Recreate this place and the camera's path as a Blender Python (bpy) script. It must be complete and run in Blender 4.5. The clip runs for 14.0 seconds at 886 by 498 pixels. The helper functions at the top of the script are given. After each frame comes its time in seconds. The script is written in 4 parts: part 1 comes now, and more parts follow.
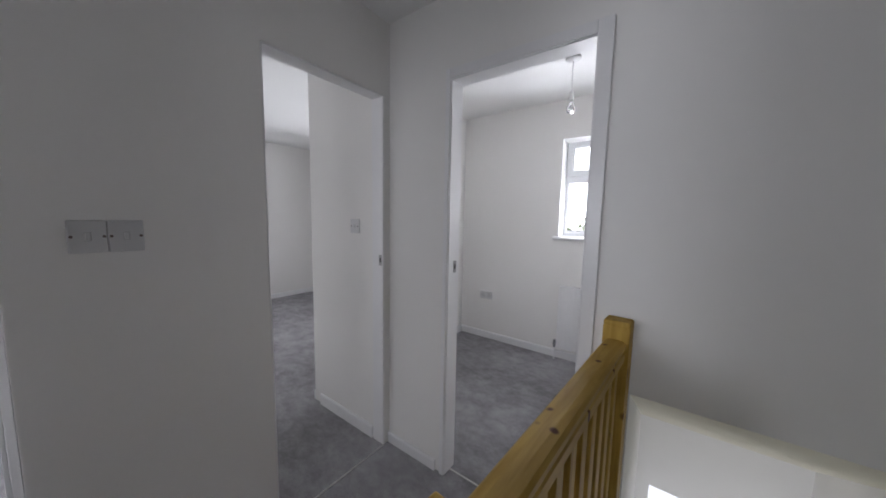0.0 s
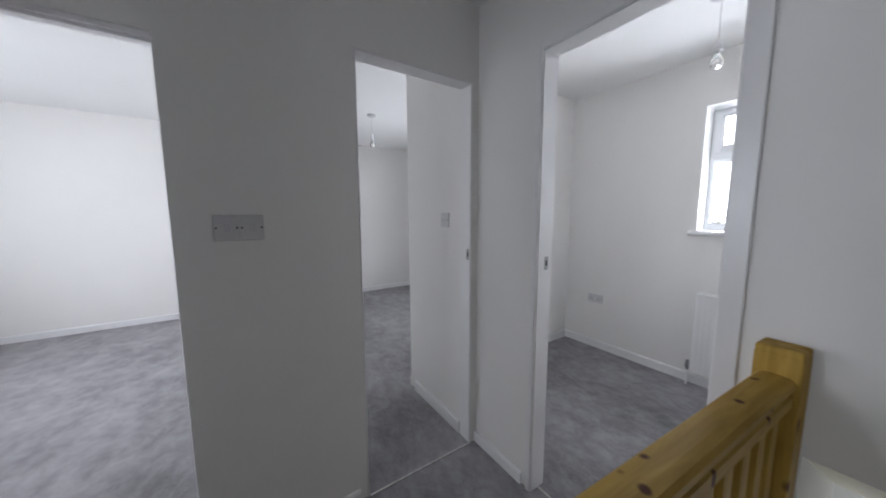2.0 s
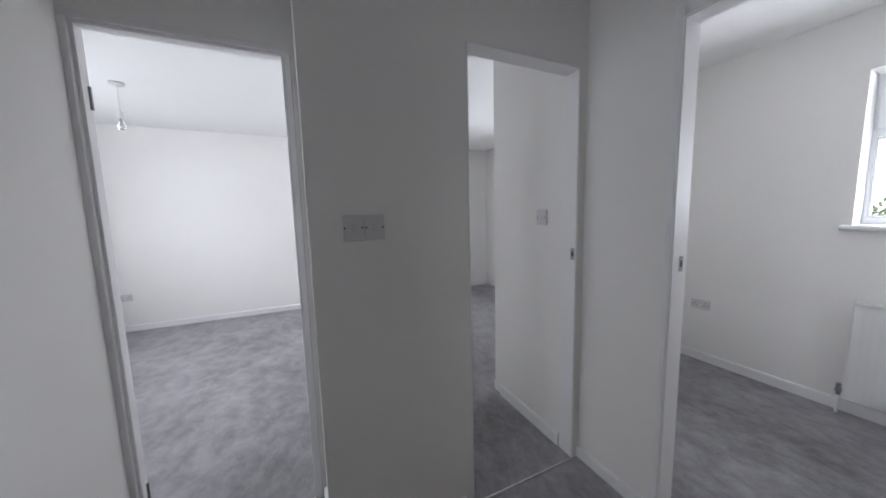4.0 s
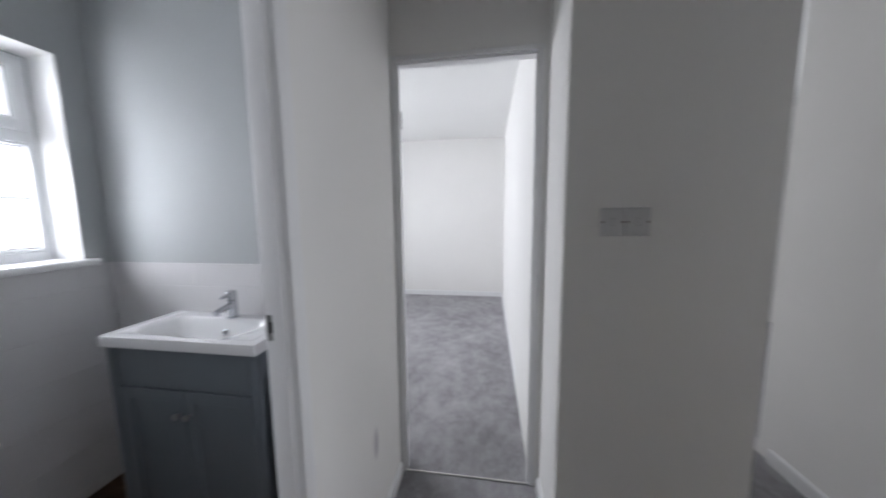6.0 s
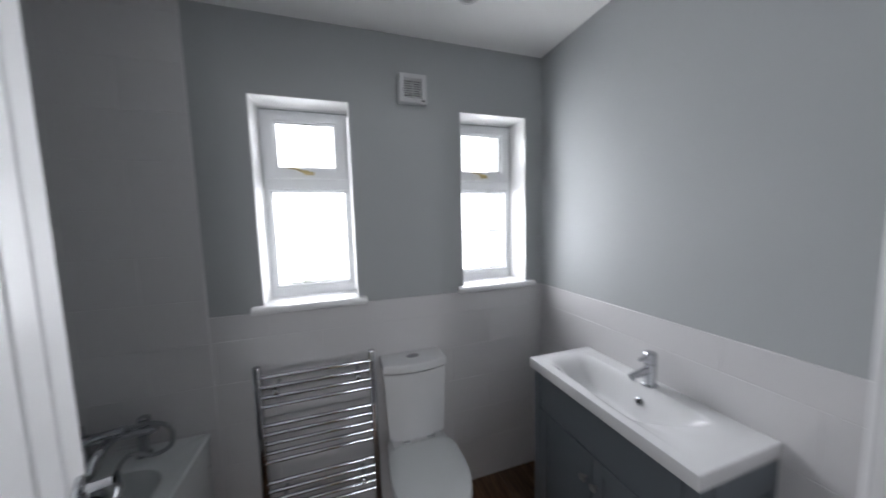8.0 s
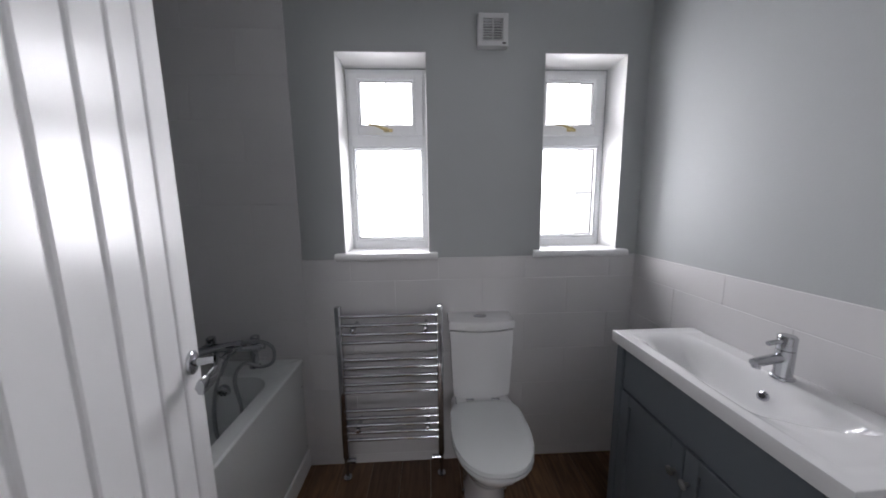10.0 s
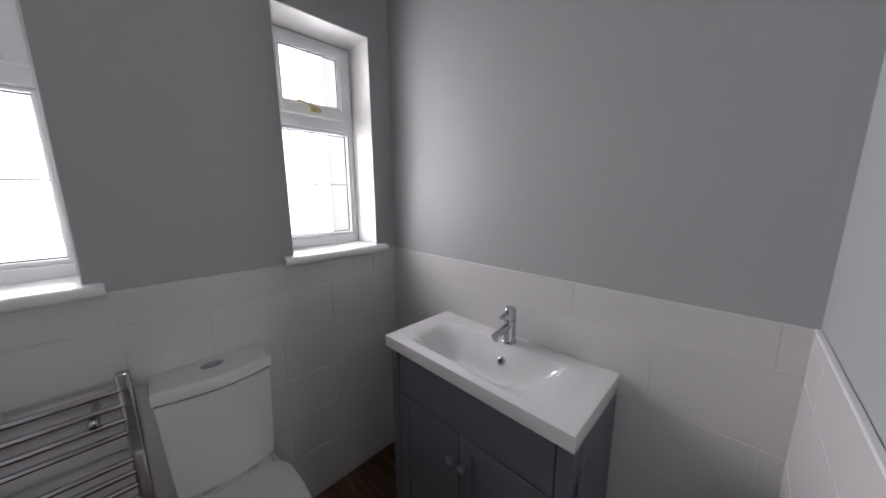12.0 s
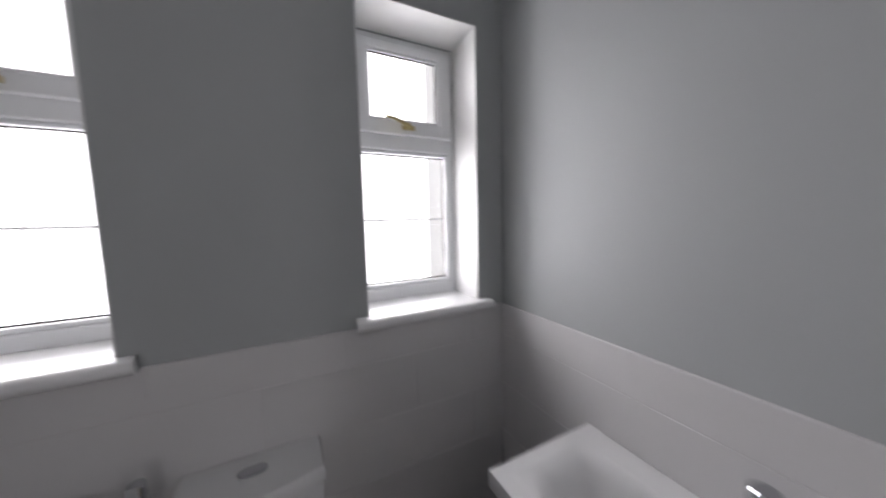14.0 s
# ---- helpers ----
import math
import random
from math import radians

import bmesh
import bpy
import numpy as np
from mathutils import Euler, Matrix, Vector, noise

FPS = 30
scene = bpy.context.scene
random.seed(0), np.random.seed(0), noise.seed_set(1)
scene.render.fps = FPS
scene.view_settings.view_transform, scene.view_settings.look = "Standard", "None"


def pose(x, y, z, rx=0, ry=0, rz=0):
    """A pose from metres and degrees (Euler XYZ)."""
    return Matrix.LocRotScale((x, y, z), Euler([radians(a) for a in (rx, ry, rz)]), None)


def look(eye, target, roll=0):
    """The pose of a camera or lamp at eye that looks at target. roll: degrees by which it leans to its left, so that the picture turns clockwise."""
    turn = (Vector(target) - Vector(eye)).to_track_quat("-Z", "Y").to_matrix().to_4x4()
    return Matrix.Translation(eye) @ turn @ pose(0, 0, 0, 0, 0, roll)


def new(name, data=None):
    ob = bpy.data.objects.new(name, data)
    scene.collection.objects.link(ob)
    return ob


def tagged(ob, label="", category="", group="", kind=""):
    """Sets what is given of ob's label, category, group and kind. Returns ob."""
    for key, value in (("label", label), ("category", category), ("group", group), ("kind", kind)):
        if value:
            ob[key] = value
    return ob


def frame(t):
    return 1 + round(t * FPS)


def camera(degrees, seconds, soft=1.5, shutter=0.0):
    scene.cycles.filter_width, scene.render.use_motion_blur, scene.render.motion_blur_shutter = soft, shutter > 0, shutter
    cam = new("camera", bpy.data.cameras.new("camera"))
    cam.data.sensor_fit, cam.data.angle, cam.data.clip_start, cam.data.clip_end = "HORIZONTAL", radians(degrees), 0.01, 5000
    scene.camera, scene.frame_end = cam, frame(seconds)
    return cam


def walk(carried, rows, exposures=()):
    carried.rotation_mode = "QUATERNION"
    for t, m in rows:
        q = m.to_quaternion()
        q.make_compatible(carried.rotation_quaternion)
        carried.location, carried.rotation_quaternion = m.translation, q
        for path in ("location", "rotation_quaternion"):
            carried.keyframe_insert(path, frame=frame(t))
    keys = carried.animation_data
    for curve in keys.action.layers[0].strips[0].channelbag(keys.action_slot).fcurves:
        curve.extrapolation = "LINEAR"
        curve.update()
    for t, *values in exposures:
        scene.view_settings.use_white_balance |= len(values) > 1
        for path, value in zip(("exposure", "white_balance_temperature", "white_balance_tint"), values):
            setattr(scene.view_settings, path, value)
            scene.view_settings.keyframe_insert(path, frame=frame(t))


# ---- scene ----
cam = camera(110.9, 14.0, soft=1.7, shutter=0.5)
EXPOSURES = [(0.0, 0.1, 6300, 17), (2.5, 0.12, 6150, 15), (5.0, 0.12, 6250, 16), (6.5, 0.06, 6300, 14), (8.0, -0.05, 6400, 14), (10.3, -0.25, 6600, 18), (12.0, -0.46, 6750, 19), (13.5, -0.53, 6750, 19), (14.0, -0.64, 6750, 19)]
PATH = [
    (0, (-1.475, -2.170, 1.356), (-0.298, -3.773, 1.151), 1.1),
    (0.5, (-1.480, -2.198, 1.360), (-0.302, -3.802, 1.161), 0.8),
    (1, (-1.487, -2.278, 1.344), (-0.194, -3.790, 1.139), 0.3),
    (1.5, (-1.480, -2.295, 1.330), (0.030, -3.586, 1.093), 0.0),
    (2, (-1.490, -2.299, 1.331), (0.162, -3.402, 1.103), -0.2),
    (2.5, (-1.476, -2.252, 1.332), (0.265, -3.209, 1.099), -0.4),
    (4.8, (-1.266, -2.053, 1.320), (0.607, -2.715, 1.085), -1.4),
    (5, (-1.267, -2.037, 1.325), (0.633, -2.610, 1.078), -0.9),
    (5.5, (-1.266, -1.981, 1.329), (0.706, -2.221, 1.094), -0.4),
    (6, (-1.253, -1.876, 1.317), (0.711, -1.579, 1.089), -0.6),
    (6.5, (-1.198, -1.794, 1.315), (0.586, -0.915, 1.101), -1.8),
    (7, (-1.100, -1.658, 1.367), (0.312, -0.249, 1.166), -2.4),
    (7.5, (-1.126, -1.558, 1.469), (0.019, 0.064, 1.279), -1.2),
    (8, (-1.092, -1.502, 1.472), (-0.473, 0.389, 1.293), -1.6),
    (8.2, (-1.073, -1.490, 1.445), (-0.654, 0.460, 1.290), -1.2),
    (9.25, (-1.046, -1.478, 1.386), (-1.010, 0.509, 1.159), -0.8),
    (10.3, (-1.013, -1.461, 1.336), (-0.831, 0.509, 1.041), -0.6),
    (10.5, (-0.982, -1.413, 1.347), (-0.639, 0.532, 1.037), -0.6),
    (11, (-0.945, -1.310, 1.385), (0.155, 0.319, 1.019), -0.5),
    (11.5, (-0.938, -1.274, 1.380), (0.460, 0.105, 1.014), 0.0),
    (12, (-0.918, -1.250, 1.363), (0.484, 0.131, 1.005), -0.3),
    (12.5, (-0.905, -1.240, 1.367), (0.496, 0.148, 1.030), -0.6),
    (13, (-0.890, -1.159, 1.391), (0.527, 0.204, 1.049), -0.2),
    (13.5, (-0.789, -1.044, 1.384), (0.597, 0.368, 1.084), -0.3),
    (14, (-0.687, -0.885, 1.407), (0.210, 0.892, 1.211), -1.3),
]
walk(cam, [(t, look(eye, target, roll)) for t, eye, target, roll in PATH], EXPOSURES)

# ---- light ----
world = bpy.data.worlds.new("world")
scene.world = world
world.use_nodes = True
wn = world.node_tree.nodes
wl = world.node_tree.links
sky = wn.new("ShaderNodeTexSky")
sky.sky_type = "NISHITA"
sky.sun_disc = False
sky.sun_elevation = radians(38)
sky.sun_rotation = radians(200)
sky.dust_density = 3.0
sky.air_density = 1.0
wl.new(sky.outputs[0], wn["Background"].inputs[0])
wn["Background"].inputs[1].default_value = 0.15

sun = new("sun", bpy.data.lights.new("sun", "SUN"))
sun.data.energy = 1.0
sun.data.angle = radians(20)
sun.data.color = (1.0, 0.96, 0.9)
sun.matrix_world = look((0, 0, 0), (0.27, 0.74, -0.62))


def sky_lamp(name, at, toward, w, h, power, color=(0.93, 0.97, 1.0)):
    """Daylight that enters through one window opening."""
    data = bpy.data.lights.new(name, "AREA")
    data.shape = "RECTANGLE"
    data.size, data.size_y, data.energy, data.color = w, h, power, color
    ob = new(name, data)
    ob.matrix_world = look(at, toward)
    return ob


sky_lamp("sky_lamp_bath_west", (-1.2375, 0.229, 1.57), (-1.2375, -1.0, 1.57), 0.402, 0.9, 14.5)
sky_lamp("sky_lamp_bath_east", (-0.2985, 0.229, 1.57), (-0.2985, -1.0, 1.57), 0.385, 0.9, 21.5)
sky_lamp("sky_lamp_south_room", (-0.9325, -5.484, 1.65), (-0.9325, -3.0, 1.65), 0.61, 0.9, 34)
# added to light the far room through an assumed window out of view
sky_lamp("sky_lamp_far_room", (1.7, -5.484, 1.575), (1.7, -3.0, 1.575), 1.58, 1.14, 42)
sky_lamp("sky_lamp_north_room", (1.9, 0.884, 1.575), (1.9, -0.8, 1.575), 1.58, 1.14, 50)
sky_lamp("sky_lamp_stairs", (-1.93, -5.15, -1.5), (-1.9, -3.5, -0.2), 0.8, 1.0, 1.4)

# ---- materials ----


def material(name, base, rough=0.6, metal=0.0, var=0.06, var_scale=4.0, bump=0.1, bump_scale=200.0, second=None, spec=0.5, coat=0.0):
    m = bpy.data.materials.new(name)
    m.use_nodes = True
    n, l = m.node_tree.nodes, m.node_tree.links
    b = n["Principled BSDF"]
    b.inputs["Roughness"].default_value = rough
    b.inputs["Metallic"].default_value = metal
    b.inputs["Specular IOR Level"].default_value = spec
    b.inputs["Coat Weight"].default_value = coat
    b.inputs["Coat Roughness"].default_value = 0.08
    tc = n.new("ShaderNodeTexCoord")
    big = n.new("ShaderNodeTexNoise")
    big.inputs["Scale"].default_value = var_scale
    big.inputs["Detail"].default_value = 5
    l.new(tc.outputs["Object"], big.inputs["Vector"])
    mix = n.new("ShaderNodeMix")
    mix.data_type = "RGBA"
    other = second or tuple(max(0, c * (1 - var * 2)) for c in base)
    mix.inputs[6].default_value = (*other, 1)
    mix.inputs[7].default_value = (*base, 1)
    ramp = n.new("ShaderNodeMapRange")
    ramp.inputs[1].default_value, ramp.inputs[2].default_value = 0.3, 0.65
    l.new(big.outputs["Fac"], ramp.inputs[0])
    l.new(ramp.outputs[0], mix.inputs[0])
    l.new(mix.outputs[2], b.inputs["Base Color"])
    if bump:
        fine = n.new("ShaderNodeTexNoise")
        fine.inputs["Scale"].default_value = bump_scale
        fine.inputs["Detail"].default_value = 3
        l.new(tc.outputs["Object"], fine.inputs["Vector"])
        bp = n.new("ShaderNodeBump")
        bp.inputs["Strength"].default_value = bump
        bp.inputs["Distance"].default_value = 0.002
        l.new(fine.outputs["Fac"], bp.inputs["Height"])
        l.new(bp.outputs[0], b.inputs["Normal"])
    return m


M_WALL = material("wall_paint", (0.835, 0.825, 0.805), 0.85, var=0.012, var_scale=1.5, bump=0.12, bump_scale=160)
def scuffed(base_name):
    """The wall paint with one lilac-grey scuff low on it."""
    m = material(base_name, (0.835, 0.825, 0.805), 0.85, var=0.012, var_scale=1.5, bump=0.12, bump_scale=160)
    n, l = m.node_tree.nodes, m.node_tree.links
    tc = n.new("ShaderNodeTexCoord")
    mp = n.new("ShaderNodeMapping")
    mp.inputs["Location"].default_value = (0.18 / 0.022, 0, -0.405 / 0.06)
    mp.inputs["Scale"].default_value = (1 / 0.022, 0.0, 1 / 0.06)
    l.new(tc.outputs["Object"], mp.inputs["Vector"])
    ln = n.new("ShaderNodeVectorMath")
    ln.operation = "LENGTH"
    l.new(mp.outputs[0], ln.inputs[0])
    mr = n.new("ShaderNodeMapRange")
    mr.inputs[1].default_value, mr.inputs[2].default_value = 0.6, 1.3
    l.new(ln.outputs["Value"], mr.inputs[0])
    mx = n.new("ShaderNodeMix")
    mx.data_type = "RGBA"
    b = n["Principled BSDF"]
    src = b.inputs["Base Color"].links[0].from_socket
    mx.inputs[6].default_value = (0.52, 0.50, 0.52, 1)
    l.new(mr.outputs[0], mx.inputs[0])
    l.new(src, mx.inputs[7])
    l.new(mx.outputs[2], b.inputs["Base Color"])
    return m


M_SCUFF = scuffed("scuffed_wall_paint")
M_CEIL = material("ceiling_paint", (0.84, 0.84, 0.83), 0.9, var=0.01, var_scale=1.2, bump=0.1, bump_scale=120)
M_CREAM = material("cream_paint", (0.78, 0.74, 0.62), 0.85, var=0.015, var_scale=1.4, bump=0.12, bump_scale=140)
M_GREY = material("grey_paint", (0.415, 0.432, 0.437), 0.75, var=0.015, var_scale=1.5, bump=0.12, bump_scale=180)
M_TRIM = material("gloss_trim", (0.82, 0.82, 0.825), 0.28, var=0.015, var_scale=6, bump=0.05, bump_scale=60)
M_REVEAL = material("reveal_paint", (0.84, 0.84, 0.835), 0.7, var=0.015, var_scale=5, bump=0.08, bump_scale=120)
M_TILE = material("white_tile", (0.66, 0.65, 0.655), 0.16, var=0.012, var_scale=3, bump=0.03, bump_scale=14)
M_GROUT = material("grout", (0.655, 0.645, 0.65), 0.7, var=0.04, var_scale=20)
M_UPVC = material("upvc", (0.84, 0.855, 0.87), 0.32, var=0.01, bump=0.0)
M_SEAL = material("black_gasket", (0.02, 0.02, 0.02), 0.6, bump=0.0)
M_BRASS = material("brass", (0.56, 0.46, 0.24), 0.28, metal=1.0, var=0.1, var_scale=30, bump=0.0)
M_CHROME = material("chrome", (0.52, 0.53, 0.55), 0.07, metal=1.0, var=0.02, bump=0.0)
M_STEEL = material("brushed_steel", (0.42, 0.42, 0.42), 0.3, metal=1.0, var=0.08, var_scale=40, bump=0.0)
M_CERAMIC = material("white_ceramic", (0.71, 0.71, 0.715), 0.08, var=0.008, bump=0.0, coat=0.5)
M_ACRYLIC = material("white_acrylic", (0.68, 0.70, 0.70), 0.14, var=0.01, bump=0.0)
M_VANITY = material("slate_grey_paint", (0.125, 0.145, 0.165), 0.42, var=0.03, var_scale=5, bump=0.04, bump_scale=90)
M_PLATE = material("white_plastic", (0.62, 0.62, 0.625), 0.35, var=0.01, bump=0.0)
M_SCREW = material("screw_head", (0.13, 0.09, 0.08), 0.5, var=0.1, var_scale=60, bump=0.0)
M_DARK = material("dark_hole", (0.012, 0.012, 0.012), 0.7, bump=0.0)
M_RUBBER = material("grey_hose", (0.35, 0.36, 0.37), 0.3, metal=0.8, var=0.1, var_scale=80, bump=0.3, bump_scale=400)
M_THRESH = material("aluminium_strip", (0.75, 0.74, 0.72), 0.3, metal=1.0, var=0.1, var_scale=40, bump=0.0)


def carpet_material():
    m = bpy.data.materials.new("carpet")
    m.use_nodes = True
    n, l = m.node_tree.nodes, m.node_tree.links
    b = n["Principled BSDF"]
    b.inputs["Roughness"].default_value = 0.95
    b.inputs["Specular IOR Level"].default_value = 0.1
    b.inputs["Sheen Weight"].default_value = 0.2
    b.inputs["Sheen Roughness"].default_value = 0.4
    tc = n.new("ShaderNodeTexCoord")
    warp = n.new("ShaderNodeTexNoise")
    warp.inputs["Scale"].default_value = 8.0
    warp.inputs["Detail"].default_value = 6
    warp.inputs["Roughness"].default_value = 0.74
    warp.inputs["Distortion"].default_value = 0.15
    st = n.new("ShaderNodeMapping")
    st.inputs["Scale"].default_value = (0.9, 1.2, 1)
    st.inputs["Rotation"].default_value = (0, 0, 0.5)
    l.new(tc.outputs["Object"], st.inputs["Vector"])
    l.new(st.outputs[0], warp.inputs["Vector"])
    ramp = n.new("ShaderNodeMapRange")
    ramp.inputs[1].default_value, ramp.inputs[2].default_value = 0.38, 0.64
    broad = n.new("ShaderNodeTexNoise")
    broad.inputs["Scale"].default_value = 1.7
    broad.inputs["Detail"].default_value = 3
    l.new(tc.outputs["Object"], broad.inputs["Vector"])
    both = n.new("ShaderNodeMath")
    both.operation = "MULTIPLY_ADD"
    both.inputs[1].default_value = 0.6
    half = n.new("ShaderNodeMath")
    half.operation = "MULTIPLY"
    half.inputs[1].default_value = 0.4
    l.new(broad.outputs["Fac"], half.inputs[0])
    l.new(warp.outputs["Fac"], both.inputs[0])
    l.new(half.outputs[0], both.inputs[2])
    l.new(both.outputs[0], ramp.inputs[0])
    mix = n.new("ShaderNodeMix")
    mix.data_type = "RGBA"
    mix.inputs[6].default_value = (0.225, 0.218, 0.226, 1)
    mix.inputs[7].default_value = (0.45, 0.44, 0.458, 1)
    l.new(ramp.outputs[0], mix.inputs[0])
    tuft = n.new("ShaderNodeTexNoise")
    tuft.inputs["Scale"].default_value = 260
    tuft.inputs["Detail"].default_value = 2
    l.new(tc.outputs["Object"], tuft.inputs["Vector"])
    grain = n.new("ShaderNodeMix")
    grain.data_type = "RGBA"
    grain.blend_type = "MULTIPLY"
    grain.inputs[0].default_value = 0.55
    tr = n.new("ShaderNodeMapRange")
    tr.inputs[1].default_value, tr.inputs[2].default_value = 0.3, 0.7
    tr.inputs[3].default_value, tr.inputs[4].default_value = 0.55, 1.25
    l.new(tuft.outputs["Fac"], tr.inputs[0])
    l.new(mix.outputs[2], grain.inputs[6])
    l.new(tr.outputs[0], grain.inputs[7])
    l.new(grain.outputs[2], b.inputs["Base Color"])
    add = n.new("ShaderNodeMath")
    add.operation = "MULTIPLY_ADD"
    add.inputs[1].default_value = 0.35
    l.new(warp.outputs["Fac"], add.inputs[0])
    l.new(tuft.outputs["Fac"], add.inputs[2])
    bp = n.new("ShaderNodeBump")
    bp.inputs["Strength"].default_value = 0.6
    bp.inputs["Distance"].default_value = 0.006
    l.new(add.outputs[0], bp.inputs["Height"])
    north_tilt = n.new("ShaderNodeCombineXYZ")  # normal tilted north: carpet brighter in north light, darker in south light
    north_tilt.inputs[0].default_value, north_tilt.inputs[1].default_value, north_tilt.inputs[2].default_value = 0.0, 0.52, 0.854
    l.new(north_tilt.outputs[0], bp.inputs["Normal"])
    l.new(bp.outputs[0], b.inputs["Normal"])
    return m


def wood_material(name, dark, light, scale, rough, along=(1, 12, 12), knots=False, coat=0.0, vary=False, spec=0.5):
    m = bpy.data.materials.new(name)
    m.use_nodes = True
    n, l = m.node_tree.nodes, m.node_tree.links
    b = n["Principled BSDF"]
    b.inputs["Roughness"].default_value = rough
    b.inputs["Specular IOR Level"].default_value = spec
    b.inputs["Coat Weight"].default_value = coat
    b.inputs["Coat Roughness"].default_value = 0.15
    tc = n.new("ShaderNodeTexCoord")
    mp = n.new("ShaderNodeMapping")
    mp.inputs["Scale"].default_value = along
    l.new(tc.outputs["Object"], mp.inputs["Vector"])
    info = n.new("ShaderNodeObjectInfo")
    shift = n.new("ShaderNodeVectorMath")
    shift.operation = "MULTIPLY_ADD"
    shift.inputs[1].default_value = (7, 5, 3)
    l.new(info.outputs["Random"], shift.inputs[0])
    l.new(mp.outputs[0], shift.inputs[2])
    gr = n.new("ShaderNodeTexNoise")
    gr.inputs["Scale"].default_value = scale
    gr.inputs["Detail"].default_value = 6
    gr.inputs["Distortion"].default_value = 0.6
    l.new(shift.outputs[0], gr.inputs["Vector"])
    ramp = n.new("ShaderNodeMapRange")
    ramp.inputs[1].default_value, ramp.inputs[2].default_value = 0.3, 0.7
    l.new(gr.outputs["Fac"], ramp.inputs[0])
    mix = n.new("ShaderNodeMix")
    mix.data_type = "RGBA"
    mix.inputs[6].default_value = (*dark, 1)
    mix.inputs[7].default_value = (*light, 1)
    l.new(ramp.outputs[0], mix.inputs[0])
    out = mix.outputs[2]
    if knots:
        vo = n.new("ShaderNodeTexVoronoi")
        vo.inputs["Scale"].default_value = 7
        mk = n.new("ShaderNodeMapping")
        mk.inputs["Scale"].default_value = (2.2, 2.2, 1.1)
        l.new(tc.outputs["Object"], mk.inputs["Vector"])
        l.new(mk.outputs[0], vo.inputs["Vector"])
        kr = n.new("ShaderNodeMapRange")
        kr.inputs[1].default_value, kr.inputs[2].default_value = 0.09, 0.17
        l.new(vo.outputs["Distance"], kr.inputs[0])
        km = n.new("ShaderNodeMix")
        km.data_type = "RGBA"
        km.inputs[6].default_value = (0.10, 0.035, 0.012, 1)
        l.new(kr.outputs[0], km.inputs[0])
        l.new(out, km.inputs[7])
        out = km.outputs[2]
    if vary:
        hv = n.new("ShaderNodeHueSaturation")
        vr = n.new("ShaderNodeMapRange")
        vr.inputs[3].default_value, vr.inputs[4].default_value = 0.7, 1.35
        l.new(info.outputs["Random"], vr.inputs[0])
        l.new(vr.outputs[0], hv.inputs["Value"])
        l.new(out, hv.inputs["Color"])
        out = hv.outputs[0]
    l.new(out, b.inputs["Base Color"])
    bp = n.new("ShaderNodeBump")
    bp.inputs["Strength"].default_value = 0.12
    bp.inputs["Distance"].default_value = 0.002
    l.new(gr.outputs["Fac"], bp.inputs["Height"])
    l.new(bp.outputs[0], b.inputs["Normal"])
    return m


def glass_material(name):
    m = bpy.data.materials.new(name)
    m.use_nodes = True
    n, l = m.node_tree.nodes, m.node_tree.links
    n.remove(n["Principled BSDF"])
    tr = n.new("ShaderNodeBsdfTransparent")
    gl = n.new("ShaderNodeBsdfGlossy")
    gl.inputs["Roughness"].default_value = 0.03
    fr = n.new("ShaderNodeFresnel")
    fr.inputs["IOR"].default_value = 1.45
    mx = n.new("ShaderNodeMixShader")
    l.new(fr.outputs[0], mx.inputs[0])
    l.new(tr.outputs[0], mx.inputs[1])
    l.new(gl.outputs[0], mx.inputs[2])
    l.new(mx.outputs[0], n["Material Output"].inputs["Surface"])
    return m


def daylight_material(name, color, strength):
    m = bpy.data.materials.new(name)
    m.use_nodes = True
    n, l = m.node_tree.nodes, m.node_tree.links
    n.remove(n["Principled BSDF"])
    em = n.new("ShaderNodeEmission")
    em.inputs["Color"].default_value = (*color, 1)
    em.inputs["Strength"].default_value = strength
    l.new(em.outputs[0], n["Material Output"].inputs["Surface"])
    return m


M_CARPET = carpet_material()
M_PINE = wood_material("varnished_pine", (0.32, 0.185, 0.03), (0.52, 0.34, 0.075), 3.0, 0.6, along=(14, 14, 1.5), knots=True, spec=0.22)
M_PINE_Y = wood_material("varnished_pine_rail", (0.32, 0.185, 0.03), (0.52, 0.34, 0.075), 3.0, 0.6, along=(14, 1.5, 14), knots=True, spec=0.22)
M_PLANK = wood_material("oak_plank", (0.085, 0.042, 0.02), (0.21, 0.115, 0.06), 4.0, 0.4, along=(14, 1.5, 14), vary=True)
M_GLASS = glass_material("window_glass")
M_OUT = daylight_material("overcast_distance", (0.94, 0.97, 1.0), 6.0)
M_OUT_LOW = daylight_material("pale_porch_daylight", (0.93, 0.96, 1.0), 1.1)

# ---- building blocks ----


def mesh_from(name, bm, mat, smooth=False):
    me = bpy.data.meshes.new(name)
    bm.normal_update()
    bm.to_mesh(me)
    bm.free()
    me.materials.append(mat)
    if smooth:
        me.polygons.foreach_set("use_smooth", [True] * len(me.polygons))
        me.set_sharp_from_angle(angle=radians(40))
    return me


def part(name, bm, mat, parent=None, label="", smooth=False, at=None):
    ob = new(name, mesh_from(name, bm, mat, smooth))
    if parent is not None:
        ob.parent = parent
    if at is not None:
        ob.matrix_local = at
    if label:
        ob["label"] = label
    return ob


def thing(name, label, category, at=(0, 0, 0), rz=0.0, group="", kind=""):
    ob = new(name)
    ob.empty_display_size = 0.1
    ob.matrix_world = pose(*at, 0, 0, rz)
    return tagged(ob, label, category, group, kind)


